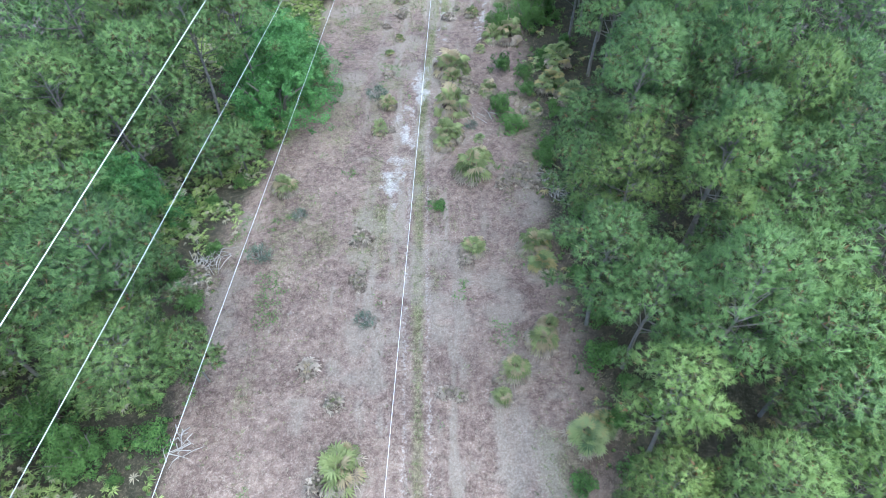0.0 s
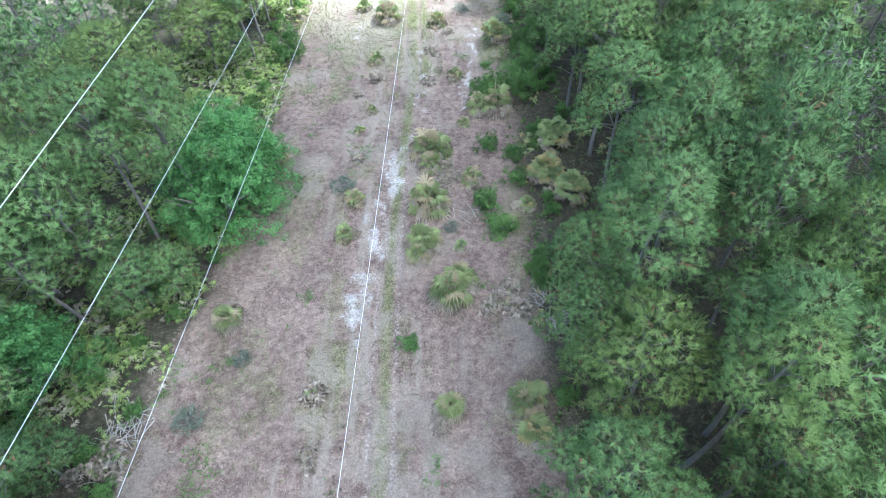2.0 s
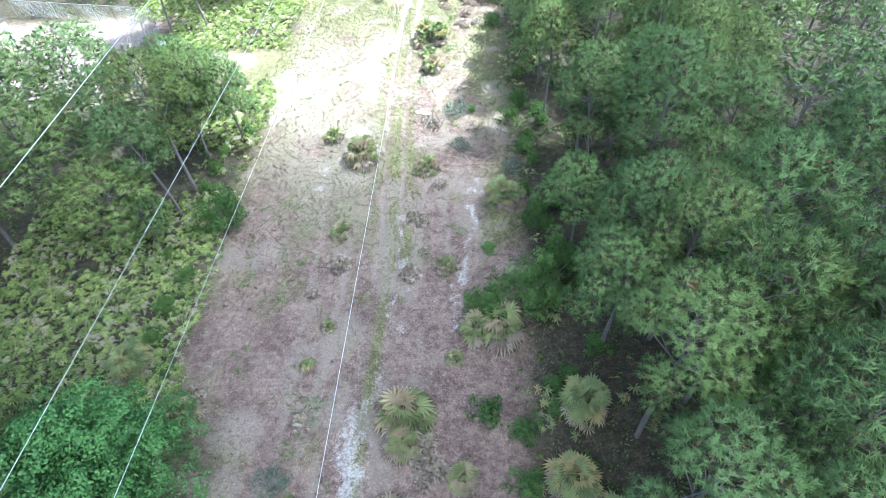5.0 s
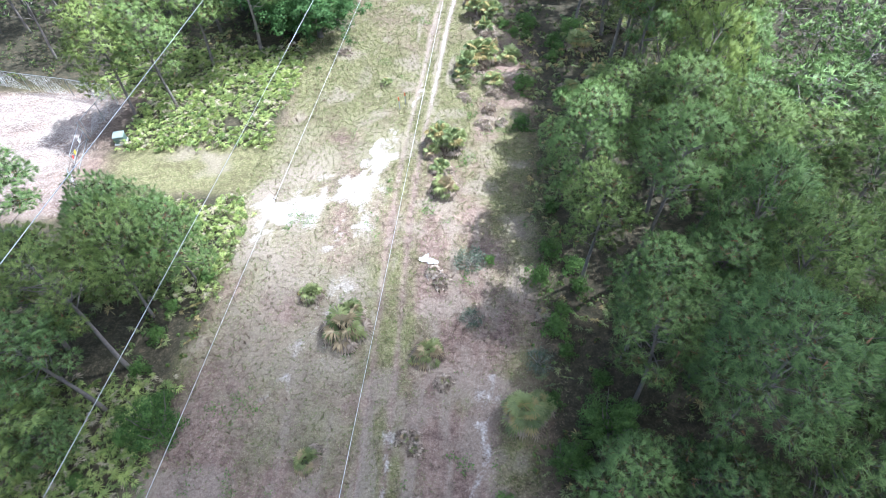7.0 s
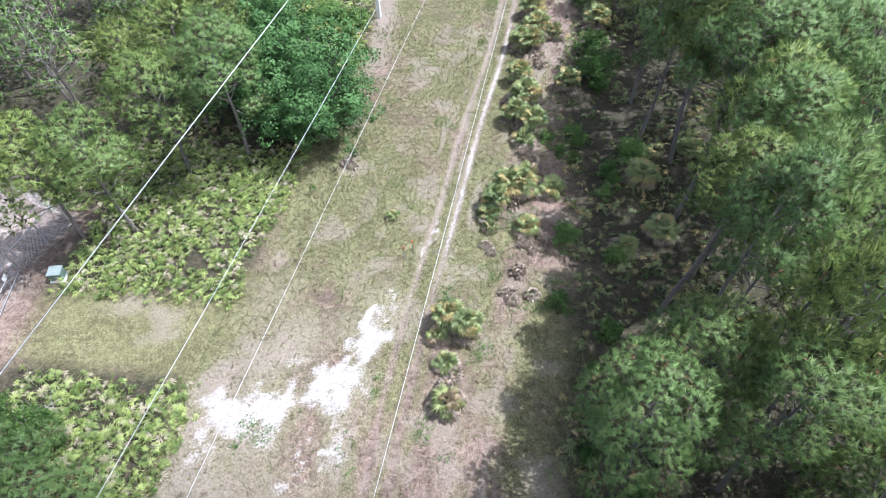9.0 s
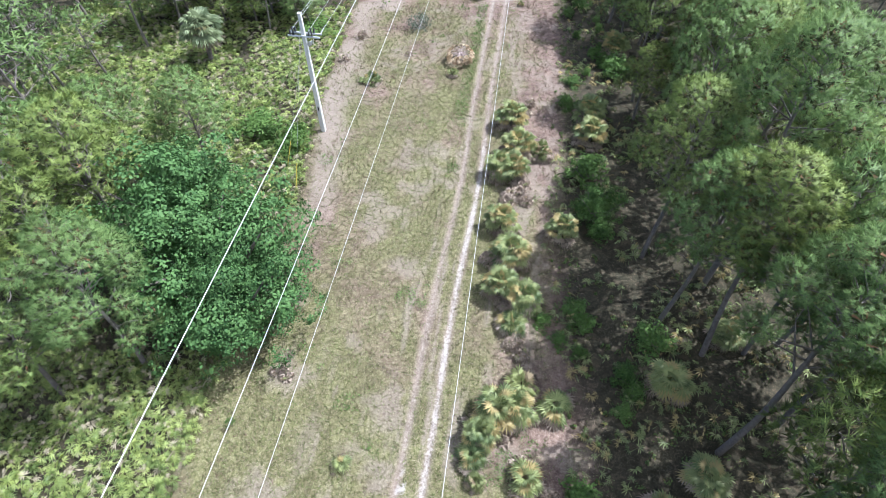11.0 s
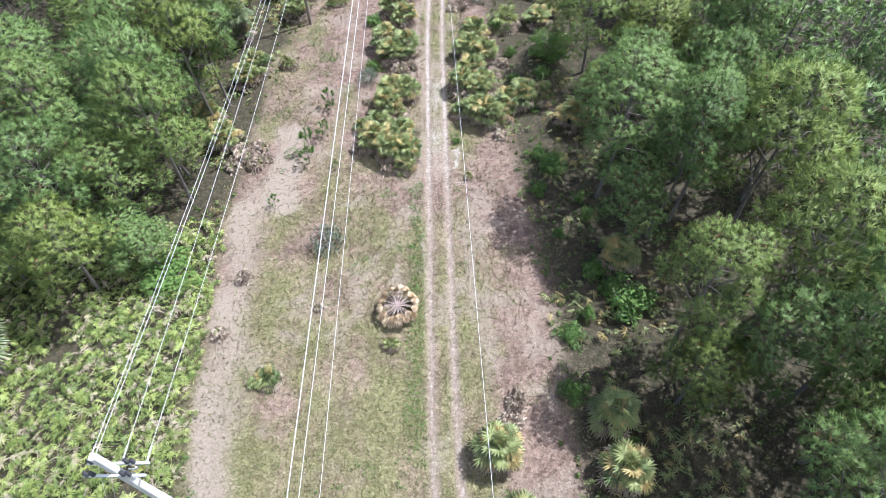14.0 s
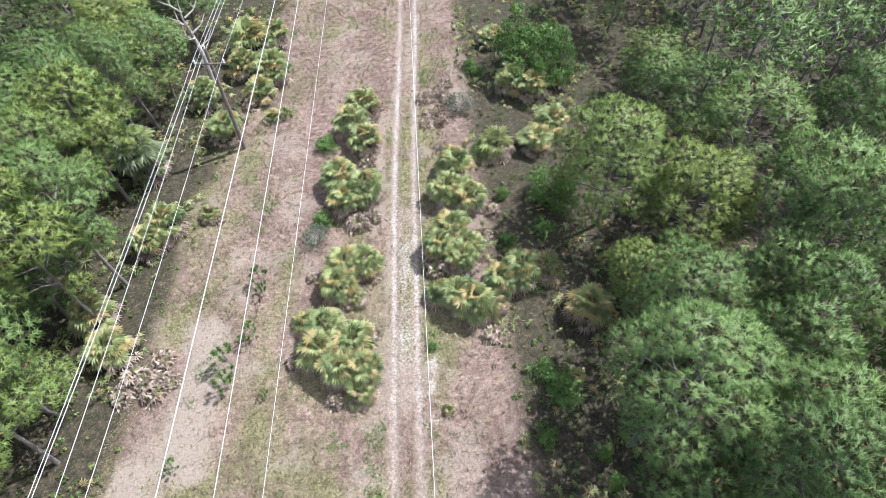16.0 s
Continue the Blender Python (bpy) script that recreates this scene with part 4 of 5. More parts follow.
# ---- ground ----
def ground_material():
    m, t, b = material("sandy_ground_with_grass_and_litter", 0.95)
    geo = t.nodes.new("ShaderNodeNewGeometry")
    at = geo.outputs["Position"]
    att = t.nodes.new("ShaderNodeAttribute")
    att.attribute_name = "cover"
    sep = t.nodes.new("ShaderNodeSeparateColor")
    t.links.new(att.outputs["Color"], sep.inputs[0])
    sand, green, litter = sep.outputs
    bare = att.outputs["Alpha"]
    fine, mid, wide, grain = noise_at(t, at, 7, 6, 0.75), noise_at(t, at, 2.2, 4), noise_at(t, at, 0.35, 3), noise_at(t, at, 26, 3, 0.75)
    speck = calc(t, "ADD", calc(t, "MULTIPLY", fine, 0.55), calc(t, "MULTIPLY", grain, 0.45))
    dry = ramp(t, speck, [(0.37, (0.062, 0.041, 0.034)), (0.465, (0.133, 0.088, 0.076)), (0.535, (0.195, 0.14, 0.12)), (0.62, (0.36, 0.292, 0.255))])
    dry = mix(t, calc(t, "MULTIPLY", wide, 0.3), dry, (0.22, 0.175, 0.12))
    blotch = ramp(t, calc(t, "ADD", calc(t, "MULTIPLY", mid, 0.6), calc(t, "MULTIPLY", wide, 0.4)), [(0.4, (0.58, 0.53, 0.52)), (0.6, (1.4, 1.4, 1.38))])
    dry = mix(t, 0.9, dry, blotch, "MULTIPLY")
    grassy = ramp(t, speck, [(0.37, (0.04, 0.043, 0.016)), (0.465, (0.102, 0.104, 0.043)), (0.535, (0.168, 0.157, 0.078)), (0.62, (0.31, 0.28, 0.175))])
    grassy = mix(t, 0.7, grassy, blotch, "MULTIPLY")
    white = ramp(t, calc(t, "ADD", calc(t, "MULTIPLY", speck, 0.65), calc(t, "MULTIPLY", mid, 0.35)), [(0.36, (0.19, 0.165, 0.15)), (0.5, (0.36, 0.33, 0.305)), (0.62, (0.52, 0.49, 0.46))])
    # wood litter, with the shade under the pines darkened into its colour
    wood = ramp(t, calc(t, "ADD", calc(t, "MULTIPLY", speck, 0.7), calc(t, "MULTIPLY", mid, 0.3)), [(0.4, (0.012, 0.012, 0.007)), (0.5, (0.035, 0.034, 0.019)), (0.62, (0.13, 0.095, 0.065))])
    pale = ramp(t, calc(t, "ADD", calc(t, "MULTIPLY", fine, 0.5), calc(t, "MULTIPLY", grain, 0.5)), [(0.35, (0.145, 0.114, 0.09)), (0.6, (0.3, 0.252, 0.206))])
    worn = lambda share, k: calc(t, "ADD", share, calc(t, "MULTIPLY", calc(t, "SUBTRACT", fine, 0.5), k), True)
    c = mix(t, ramp(t, worn(green, 1.0), [(0.2, (0, 0, 0)), (0.8, (1, 1, 1))]), dry, grassy)
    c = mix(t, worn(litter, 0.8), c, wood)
    c = mix(t, worn(bare, 0.9), c, pale)
    c = mix(t, ramp(t, worn(sand, 1.45), [(0.32, (0, 0, 0)), (0.85, (1, 1, 1))]), c, white)
    t.links.new(c, b.inputs["Base Color"])
    bump(t, b, speck, 0.6, 0.05)
    return m


def build_ground():
    """One sheet: fine where the track and the clearing lie, coarse far out."""
    side = np.concatenate([[-3000, -900, -300, -120, -80], np.arange(-60, -18, 1.5), np.arange(-18, -6, 0.4), np.arange(-6, -2.5, 0.25), np.arange(-2.5, 2.5, 0.13), np.arange(2.5, 9, 0.3), np.arange(9, 60, 1.5), [80, 120, 300, 900, 3000]])
    run = np.concatenate([[-3000, -900, -300, -100, -50, -25], np.arange(-10, 215, 0.33), [225, 250, 300, 400, 900, 3000]])
    S, Y = np.meshgrid(side, run)
    near = np.clip(1 - np.maximum(np.abs(S) - 60, 0) / 240, 0, 1)
    X = S + track(Y) * near
    sand, green, litter, bare, z = cover(X.ravel(), Y.ravel())
    inside = (np.abs(S.ravel()) < 70) & (Y.ravel() > -30) & (Y.ravel() < 240)
    v = np.stack([X.ravel(), Y.ravel(), np.where(inside, z, 0)], 1)
    n, k = S.shape
    i = (np.arange(n - 1)[:, None] * k + np.arange(k - 1)).ravel()
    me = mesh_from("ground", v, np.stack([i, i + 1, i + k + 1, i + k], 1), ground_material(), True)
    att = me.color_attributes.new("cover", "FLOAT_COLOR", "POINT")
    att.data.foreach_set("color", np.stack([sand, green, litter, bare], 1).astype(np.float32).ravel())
    return tagged(new("ground", me), "sandy ground with dry grass, ruts and woodland litter", "ground", "", "structure")


build_ground()


def ground_height(x, y):
    return cover(np.asarray(x, float), np.asarray(y, float))[4]


# ---- cloud that shades the start of the clearing ----
def build_cloud():
    t = M_CLOUD.node_tree if M_CLOUD.use_nodes else None
    M_CLOUD.use_nodes = True
    t = M_CLOUD.node_tree
    t.nodes.remove(t.nodes["Principled BSDF"])
    d, s, m, thin, e = [t.nodes.new("ShaderNode" + k) for k in ("BsdfDiffuse", "BsdfTranslucent", "MixShader", "BsdfTransparent", "MixShader")]
    d.inputs[0].default_value = s.inputs[0].default_value = (0.95, 0.95, 0.96, 1)
    m.inputs[0].default_value = 0.85
    t.links.new(d.outputs[0], m.inputs[1])
    t.links.new(s.outputs[0], m.inputs[2])
    high = 1100.0
    rim = SUN_WAY * (high / SUN_WAY.z) + Vector((0, 94, 0))
    # the cloud thins out towards its northern rim
    place = t.nodes.new("ShaderNodeSeparateXYZ")
    t.links.new(t.nodes.new("ShaderNodeNewGeometry").outputs["Position"], place.inputs[0])
    gap = add(t, "ShaderNodeMapRange", From_Min=rim.y - 30, From_Max=rim.y - 2, To_Min=0.12, To_Max=1.0)
    t.links.new(place.outputs["Y"], gap.inputs["Value"])
    t.links.new(gap.outputs[0], e.inputs[0])
    t.links.new(m.outputs[0], e.inputs[1])
    t.links.new(thin.outputs[0], e.inputs[2])
    t.links.new(e.outputs[0], t.nodes["Material Output"].inputs[0])
    bm = bmesh.new()
    bmesh.ops.create_icosphere(bm, subdivisions=6, radius=1.0)
    for v in bm.verts:
        p = v.co.copy()
        lump = noise.fractal(p * 2.6, 0.6, 2.0, 4) * 0.16
        p *= 1 + lump * (1.0 if p.z > 0.25 else 0.12)
        v.co = Vector((p.x * 1900, p.y * 1200, p.z * (160 if p.z > 0 else 40)))
    top = max(v.co.y for v in bm.verts if abs(v.co.x) < 120)
    bmesh.ops.delete(bm, geom=[f for f in bm.faces if f.calc_center_median().z < -1], context="FACES")
    for v in bm.verts:
        v.co += Vector((rim.x, rim.y - top, rim.z))
    for f in bm.faces:
        f.smooth = True
    me = bpy.data.meshes.new("cloud")
    bm.to_mesh(me)
    bm.free()
    me.materials.append(M_CLOUD)
    return tagged(new("cloud", me), "white fair-weather cumulus cloud drifting before the sun", "cloud", "", "structure")


build_cloud()

# ---- trees ----
PINE_SHAPES = [(9.0, 2.3), (8.5, 3.0), (11.0, 2.3), (11.5, 2.8), (11.0, 3.3), (13.0, 2.6), (13.5, 3.2), (15.5, 2.5), (17.0, 3.1), (6.2, 2.3)]
FILL_SHAPES = [(11.5, 2.9), (12.5, 3.2), (10.5, 2.7)]
PINES = [pine_tree(100 + k, h, r, 0.37, 26, blade=0.023) for k, (h, r) in enumerate(PINE_SHAPES)]
FILL_PINES = [pine_tree(150 + k, h, r, 0.48, 20, blade=0.04, reach=0.33, filler=26) for k, (h, r) in enumerate(FILL_SHAPES)]
standing = []


def plant_pine(x, y, top, radius):
    """The pattern nearest in height and spread, scaled to fit."""
    k = min(range(len(PINE_SHAPES)), key=lambda i: abs(math.log(PINE_SHAPES[i][0] / top)) + 0.8 * abs(math.log(PINE_SHAPES[i][1] / radius)) + 0.08 * rng.random())
    size = radius / PINE_SHAPES[k][1]
    standing.append((x, y, radius))
    if abs(x - float(track(y))) > 18.5:
        k = int(rng.integers(3))
        size = radius / FILL_SHAPES[k][1]
        return put(FILL_PINES[k], x, y, size, None, top / (FILL_SHAPES[k][0] * size))
    return put(PINES[k], x, y, size, None, top / (PINE_SHAPES[k][0] * size))


for row in PINE_ROWS:
    for x, y, top, radius in row:
        plant_pine(x, y, top, radius)
KNOWN = np.array([p for row in PINE_ROWS[:-1] for p in row])


def canopy(x, y):
    """The height of the woods round a place, from the trees that stand near."""
    w = 1 / (9 + (KNOWN[:, 0] - x) ** 2 + (KNOWN[:, 1] - y) ** 2) ** 2
    return float((w * KNOWN[:, 2]).sum() / w.sum())


OAKS = [broadleaf(11, "oak_tree", "round dense dark-green oak at the edge of the clearing", "oak tree", 5.0, 8.5, 1.2, 64, 30000, 0.17, M_OAK, "broadleaf trees"),
        broadleaf(12, "oak_tree", "round mid-green broadleaf tree among the pines", "broadleaf tree", 2.4, 4.2, 0.5, 40, 7000, 0.16, M_BUSH, "broadleaf trees"),
        broadleaf(13, "laurel_tree", "round oak with leaf colour brightened against the cloud's shade", "broadleaf tree", 5.0, 8.5, 1.0, 60, 28000, 0.17, M_OAK_BRIGHT, "broadleaf trees")]
for x, y, top, radius in OAK_ROWS:
    # large oaks below y 60, in the cloud's shade, take the brightened leaves
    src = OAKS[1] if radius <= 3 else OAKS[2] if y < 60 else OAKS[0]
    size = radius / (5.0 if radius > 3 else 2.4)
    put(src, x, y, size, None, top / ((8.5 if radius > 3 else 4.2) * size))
    standing.append((x, y, radius))

# pines of the woods on both sides that stand further in
FILL_Y = [0, 30, 45, 60, 80, 90, 105, 115, 130, 145, 160, 200]
FILL_X = [11, 13.5, 15.5, 15.5, 16.5, 19.5, 20, 20.5, 21.5, 22.5, 24, 30]
spots = []
for x in np.arange(-60, 72, 3.8):
    for y in np.arange(-10, 238, 3.8):
        px, py = x + rng.uniform(-1.6, 1.6), y + rng.uniform(-1.6, 1.6)
        if left_edge(py) - 5.5 < px < np.interp(py, FILL_Y, FILL_X) or px > right_edge(py) + 46 or px < left_edge(py) - 44:
            continue
        if -52 < px < -23.5 and 78 < py < 103:
            continue
        if any(px > a and px < b and py > c and py < d for a, b, c, d in [(-26, -8, 82, 104), (-24, -8, 73, 84), (-27, -8, 121, 140), (-28, -10, 52, 64), (-23, -10, 5, 14)]):
            continue
        near = min((math.hypot(px - a, py - b) - 0.55 * c for a, b, c in standing), default=9)
        if near > 1.35:
            spots.append((px, py))
            standing.append((px, py, 2.2))
depth_in = lambda p: min(abs(p[0] - left_edge(p[1])), abs(p[0] - right_edge(p[1])))
deep = [p for p in spots if depth_in(p) > 15 and (p[1] < 75 or rng.random() < 0.8)]
for px, py in spots:
    if depth_in((px, py)) <= 15:
        k, size = int(rng.integers(3)), rng.uniform(0.85, 1.1)
        put(FILL_PINES[k], px, py, size, None, canopy(px, py) * rng.uniform(0.78, 1.0) / (FILL_SHAPES[k][0] * size))


def far_woods():
    """The pines deep in the woods, joined."""
    shapes = [pine_shape(200 + k, 11.5, 3.2, 0.9, 10, blade=0.11, reach=0.47, clumps=16, filler=10, twigs=0) for k in range(4)]
    wood, leaf, soft = [], [], []
    for px, py in deep:
        t, c, inner = shapes[int(rng.integers(4))]
        a, s = rng.random() * 6.283, rng.uniform(0.8, 1.15)
        turn = np.array([[math.cos(a), math.sin(a), 0], [-math.sin(a), math.cos(a), 0], [0, 0, rng.uniform(0.7, 1.1)]]) * s
        # crown filler joins the bark mesh; its brown stands in for shaded gaps
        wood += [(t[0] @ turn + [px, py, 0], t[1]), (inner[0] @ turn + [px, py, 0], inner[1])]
        leaf.append((c[0] @ turn + [px, py, 0], c[1]))
        soft.append(c[2] @ turn)
    ob = tagged(hung("far_woods", mesh_from("far_woods", *join(leaf), M_PINE, False, unit(np.concatenate(soft)))), "dense pine wood further in from the clearing", "woods", "", "stuff")
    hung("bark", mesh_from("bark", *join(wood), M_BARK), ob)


far_woods()
for ob in (*PINES, *FILL_PINES, *OAKS):
    drop_source(ob)

# ---- palmettos, shrubs and saplings ----
BIG_PALM = [palmetto(400 + k, 46, 1.0, 0.6, 0.95, M_PALM, "large green palmetto with a skirt of dry leaves", 40, 0.9) for k in range(3)]
PALM = [palmetto(410 + k, 27, 0.75, 0.55, 0.58, M_PALM, "green palmetto with fan leaves and dry leaves at its foot", 26) for k in range(3)]
SMALL_PALM = [palmetto(420 + k, 11, 0.4, 0.42, 0.3, M_PALM, "small green palmetto in dry grass", 5) for k in range(2)]
YELLOW_PALM = [palmetto(430 + k, 24, 0.7, 0.52, 0.58, M_YELLOW, "yellowing palmetto with many dry tan leaves", 44) for k in range(2)]
DEAD_PALM = [dead_palmetto(440 + k, 16, 0.5, "withered tan palmetto lying in the grass", M_DEAD) for k in range(3)]
BUSHES = [broadleaf(450 + k, "bush", "dense bright-green leafy bush", "bush", 1.0, 1.25, 0.12, 26, 1500, 0.13, M_BUSH, "bushes") for k in range(2)]
SHRUBS = [grey_shrub(460 + k, 0.7, 0.85, "thin grey-green shrub with bare twigs", M_GREY) for k in range(2)]
SAPLINGS = [sapling(470 + k, 2.2) for k in range(2)]
CABBAGES = [cabbage_palm(480, 2.6)]


def open_ground(x, y):
    return (x > left_edge(y) - 0.5) & (x < right_edge(y) + 1.5)


def plant_low(kind, x, y, top, radius):
    pick = lambda some: some[int(rng.integers(len(some)))]
    # the heads in the dry first part of the clearing have yellowed
    if kind == "S" and y < 85 and radius > 0.7 and open_ground(x, y) and x < right_edge(y) - 1.5:
        kind = "Y"
    if kind == "S":
        if radius > 1.3:
            return put(pick(BIG_PALM), x, y, radius / 1.62, None, float(np.clip(top / (2.4 * radius / 1.62), 0.65, 1.5)))
        if radius > 0.7:
            return put(pick(PALM), x, y, radius / 1.12)
        return put(pick(SMALL_PALM), x, y, max(radius, 0.4) / 0.72)
    if kind == "Y":
        return put(pick(YELLOW_PALM), x, y, max(radius, 0.4) / 1.0, None, 1.25)
    if kind == "D" and radius > 1.05:
        # a wide dead clump is several collapsed heads
        for k in range(int(3 + 2 * (radius > 1.5))):
            a, far = k * 2.4 + rng.random(), radius * 0.6 * math.sqrt(k / 3)
            plant_low("D", x + far * math.cos(a), y + far * math.sin(a), top, radius * rng.uniform(0.38, 0.5))
        return None
    if kind == "D":
        return put(pick(DEAD_PALM), x, y, max(radius, 0.5) / 0.85)
    if kind == "B":
        return put(pick(BUSHES), x, y, radius, None, float(np.clip(top / (1.25 * radius), 0.3, 1.3)))
    if kind == "G":
        return put(pick(SHRUBS), x, y, radius / 0.75)
    if kind == "p":
        return put(pick(SAPLINGS), x, y, top / 2.2)
    return put(CABBAGES[0], x, y, radius / 1.9, None, top / (3.6 * radius / 1.9))


for kind, rows in LOW_ROWS:
    for x, y, top, radius in rows:
        plant_low(kind, x, y, top, radius)
        # palmettos grow in clumps of several heads
        if kind in "SY" and radius > 0.7 and open_ground(x, y):
            for k in range(1):
                a, far = rng.random() * 6.283, radius * rng.uniform(0.8, 1.25)
                if abs(x + far * math.cos(a) - track(y)) > 1.6:
                    plant_low(rng.choice(["S", "Y", "D"], p=[0.15, 0.25, 0.6]), x + far * math.cos(a), y + far * math.sin(a), top * 0.7, radius * rng.uniform(0.5, 0.8))
# bushes in the half shade along both wood edges
for y in np.arange(8, 182, 1.7):
    x = float(right_edge(y)) + rng.uniform(0.2, 4.5)
    if rng.random() < (0.95 if y < 85 else 0.6):
        plant_low("B", x, y + rng.uniform(-0.8, 0.8), rng.uniform(0.7, 1.8), rng.uniform(0.55, 1.15))
for y in np.arange(8, 76, 2.3):
    plant_low("B", float(left_edge(y)) - rng.uniform(0.3, 3.5), y, rng.uniform(0.7, 1.6), rng.uniform(0.5, 1.0))
for ob in (*BIG_PALM, *PALM, *SMALL_PALM, *YELLOW_PALM, *DEAD_PALM, *BUSHES, *SHRUBS, *SAPLINGS, *CABBAGES):
    drop_source(ob)


# ---- thickets, grass and litter ----
def fan_stuff(name, label, spots, size, mat, height=0.7):
    """A thicket of fan leaves as one object."""
    r = np.random.default_rng(len(spots))
    shapes = []
    for k in range(24):
        el = r.uniform(0.35, 1.45)
        ang = r.random() * 6.283
        way = [math.cos(ang) * math.cos(el), math.sin(ang) * math.cos(el), math.sin(el)]
        shapes.append(fan(r, np.zeros(3), way, size * r.uniform(0.75, 1.2), 8, r.uniform(0.3, 0.7), height * r.uniform(0.5, 1.3)))
    pieces = []
    for (x, y), z in zip(spots, ground_height(*np.array(spots).T)):
        v, f = shapes[int(r.integers(24))]
        a, s = r.random() * 6.283, r.uniform(0.75, 1.2)
        c, d = math.cos(a) * s, math.sin(a) * s
        pieces.append((np.stack([v[:, 0] * c - v[:, 1] * d + x, v[:, 0] * d + v[:, 1] * c + y, v[:, 2] * s + z], 1), f))
    return tagged(hung(name, mesh_from(name, *join(pieces), mat)), label, "palmetto", "", "stuff")


def scatter(count, x0, x1, y0, y1, keep):
    p = rng.uniform((x0, y0), (x1, y1), (count, 2))
    return p[keep(p[:, 0], p[:, 1])]


def in_boxes(x, y, boxes):
    return np.any([(x > a) & (x < b) & (y > c) & (y < d) for a, b, c, d in boxes], 0)


THICKETS = [(-24.5, -8, 88.6, 104), (-23, -8, 73, 82.6), (-40, -8, 116, 147), (-28, -9, 50, 67), (-30, -8, 96, 104), (-13, -5, 138, 147), (-34, -13, -4, 34), (-34, -12, 34, 50)]
thick = scatter(170000, -40, -4, -4, 150, lambda x, y: in_boxes(x, y, THICKETS) & (x < left_edge(y) + 0.3 + 1.6 * (patchy(x, y, 3, 5) - 0.5)) & (patchy(x, y, 2.5, 71) > np.where(y < 50, 0.5, 0.28)))[:26000]
fan_stuff("palmetto_thicket", "dense thicket of yellow-green saw palmetto leaves", thick, 0.36, M_FIELD, 0.55)
shade = scatter(60000, -45, 45, -5, 205, lambda x, y: ((x > right_edge(y) - 0.5) & (x < right_edge(y) + 24) | (x < left_edge(y) + 0.2) & (x > left_edge(y) - 12) & ~in_boxes(x, y, THICKETS)) & (patchy(x, y, 2.6, 81) > np.where((x > 8) & (y > 84) & (y < 128), 0.5, 0.58)) & ~((x < -24) & (y > 79) & (y < 99)) & ~((x < -6) & (y > 81) & (y < 90)))[:8500]
fan_stuff("understorey_palmetto", "scattered saw palmetto leaves under the pines", shade, 0.4, M_PALM, 0.55)


def grass_stuff(name, label, spots, per, length, width, mat, lean=0.8):
    n = len(spots)
    z = ground_height(spots[:, 0], spots[:, 1])
    at = np.repeat(np.column_stack([spots, z]), per, 0)
    at[:, :2] += rng.normal(0, 0.05, (n * per, 2))
    way = unit(rng.normal(size=(n * per, 3)) * [lean, lean, 0.3] + [0, 0, 0.8])
    way[:, 2] = np.abs(way[:, 2])
    L = length * (0.5 + rng.random(n * per))
    return tagged(hung(name, mesh_from(name, *blades(at, way, L, np.full(n * per, width)), mat)), label, "grass", "", "stuff")


def grass_keep(x, y):
    sand, green, litter, bare, _ = cover(x, y)
    return open_ground(x, y) & (rng.random(len(x)) < green * (1 - sand) ** 2 * (1 - 0.7 * bare) * 1.1)


def dry_keep(x, y):
    sand, green, litter, bare, _ = cover(x, y)
    return open_ground(x, y) & (rng.random(len(x)) < (1.05 - green) * (1 - sand) ** 2 * (1 - 0.5 * bare))


grass_stuff("grass", "short patchy green grass in the clearing", scatter(260000, -18, 18, -5, 205, grass_keep)[:60000], 4, 0.15, 0.04, M_GRASS)
grass_stuff("dry_grass", "dry brown grass in the clearing", scatter(260000, -18, 18, -5, 205, dry_keep)[:45000], 4, 0.13, 0.035, M_DRY, 1.1)


def weed_keep(x, y):
    s = x - track(y)
    return (patchy(x, y, 3.5, 131) > 0.56) & open_ground(x, y) & (np.abs(s) > 1.3) & (cover(x, y)[0] < 0.4) & ((y > 118) | (x < left_edge(y) + 4) | (rng.random(len(x)) < 0.25))


grass_stuff("dry_weeds", "knee-high brown dry weeds in patches", scatter(60000, -16, 20, -5, 205, weed_keep)[:2600], 5, 0.34, 0.03, M_WEED, 0.4)
lush = scatter(110000, -16, 14, -5, 200, lambda x, y: open_ground(x, y) & (((np.abs(x - track(y) + 1.75) < 0.55) & (y > 128) & (y < 149)) | (patchy(x, y, 2.6, 141) > 0.73)) & (np.abs(x - track(y)) > 1.1))[:9000]
at = np.repeat(np.column_stack([lush, ground_height(lush[:, 0], lush[:, 1])]), 4, 0)
at += np.column_stack([rng.normal(0, 0.1, (len(at), 2)), 0.03 + 0.16 * rng.random(len(at))])
tagged(hung("green_weeds", mesh_from("green_weeds", *leaf_quads(at, unit(rng.normal(size=at.shape) * 0.7 + [0, 0, 1]), rng.uniform(0.07, 0.14, len(at)), rng.uniform(0.05, 0.09, len(at))), M_BUSH)), "low bright-green weeds in the grass", "weeds", "", "stuff")


def undergrowth_keep(x, y):
    inside = (x > right_edge(y) - 0.8) & (x < right_edge(y) + 34) | (x < left_edge(y) + 0.4) & (x > left_edge(y) - 32)
    return inside & (patchy(x, y, 4, 91) > 0.28) & ~((x < -23) & (y > 79) & (y < 99)) & ~((x < -6) & (y > 82.5) & (y < 89))


under = scatter(80000, -48, 48, -8, 210, undergrowth_keep)[:9000]
at = np.column_stack([under, ground_height(under[:, 0], under[:, 1])])
tall = np.clip(np.minimum(np.abs(at[:, 0] - left_edge(at[:, 1])), np.abs(at[:, 0] - right_edge(at[:, 1]))) / 6, 0.3, 1) * rng.uniform(0.4, 1.3, len(at))
way = unit(rng.normal(size=(len(at), 18, 3)) + [0, 0, 0.5])
way[..., 2] = np.abs(way[..., 2])
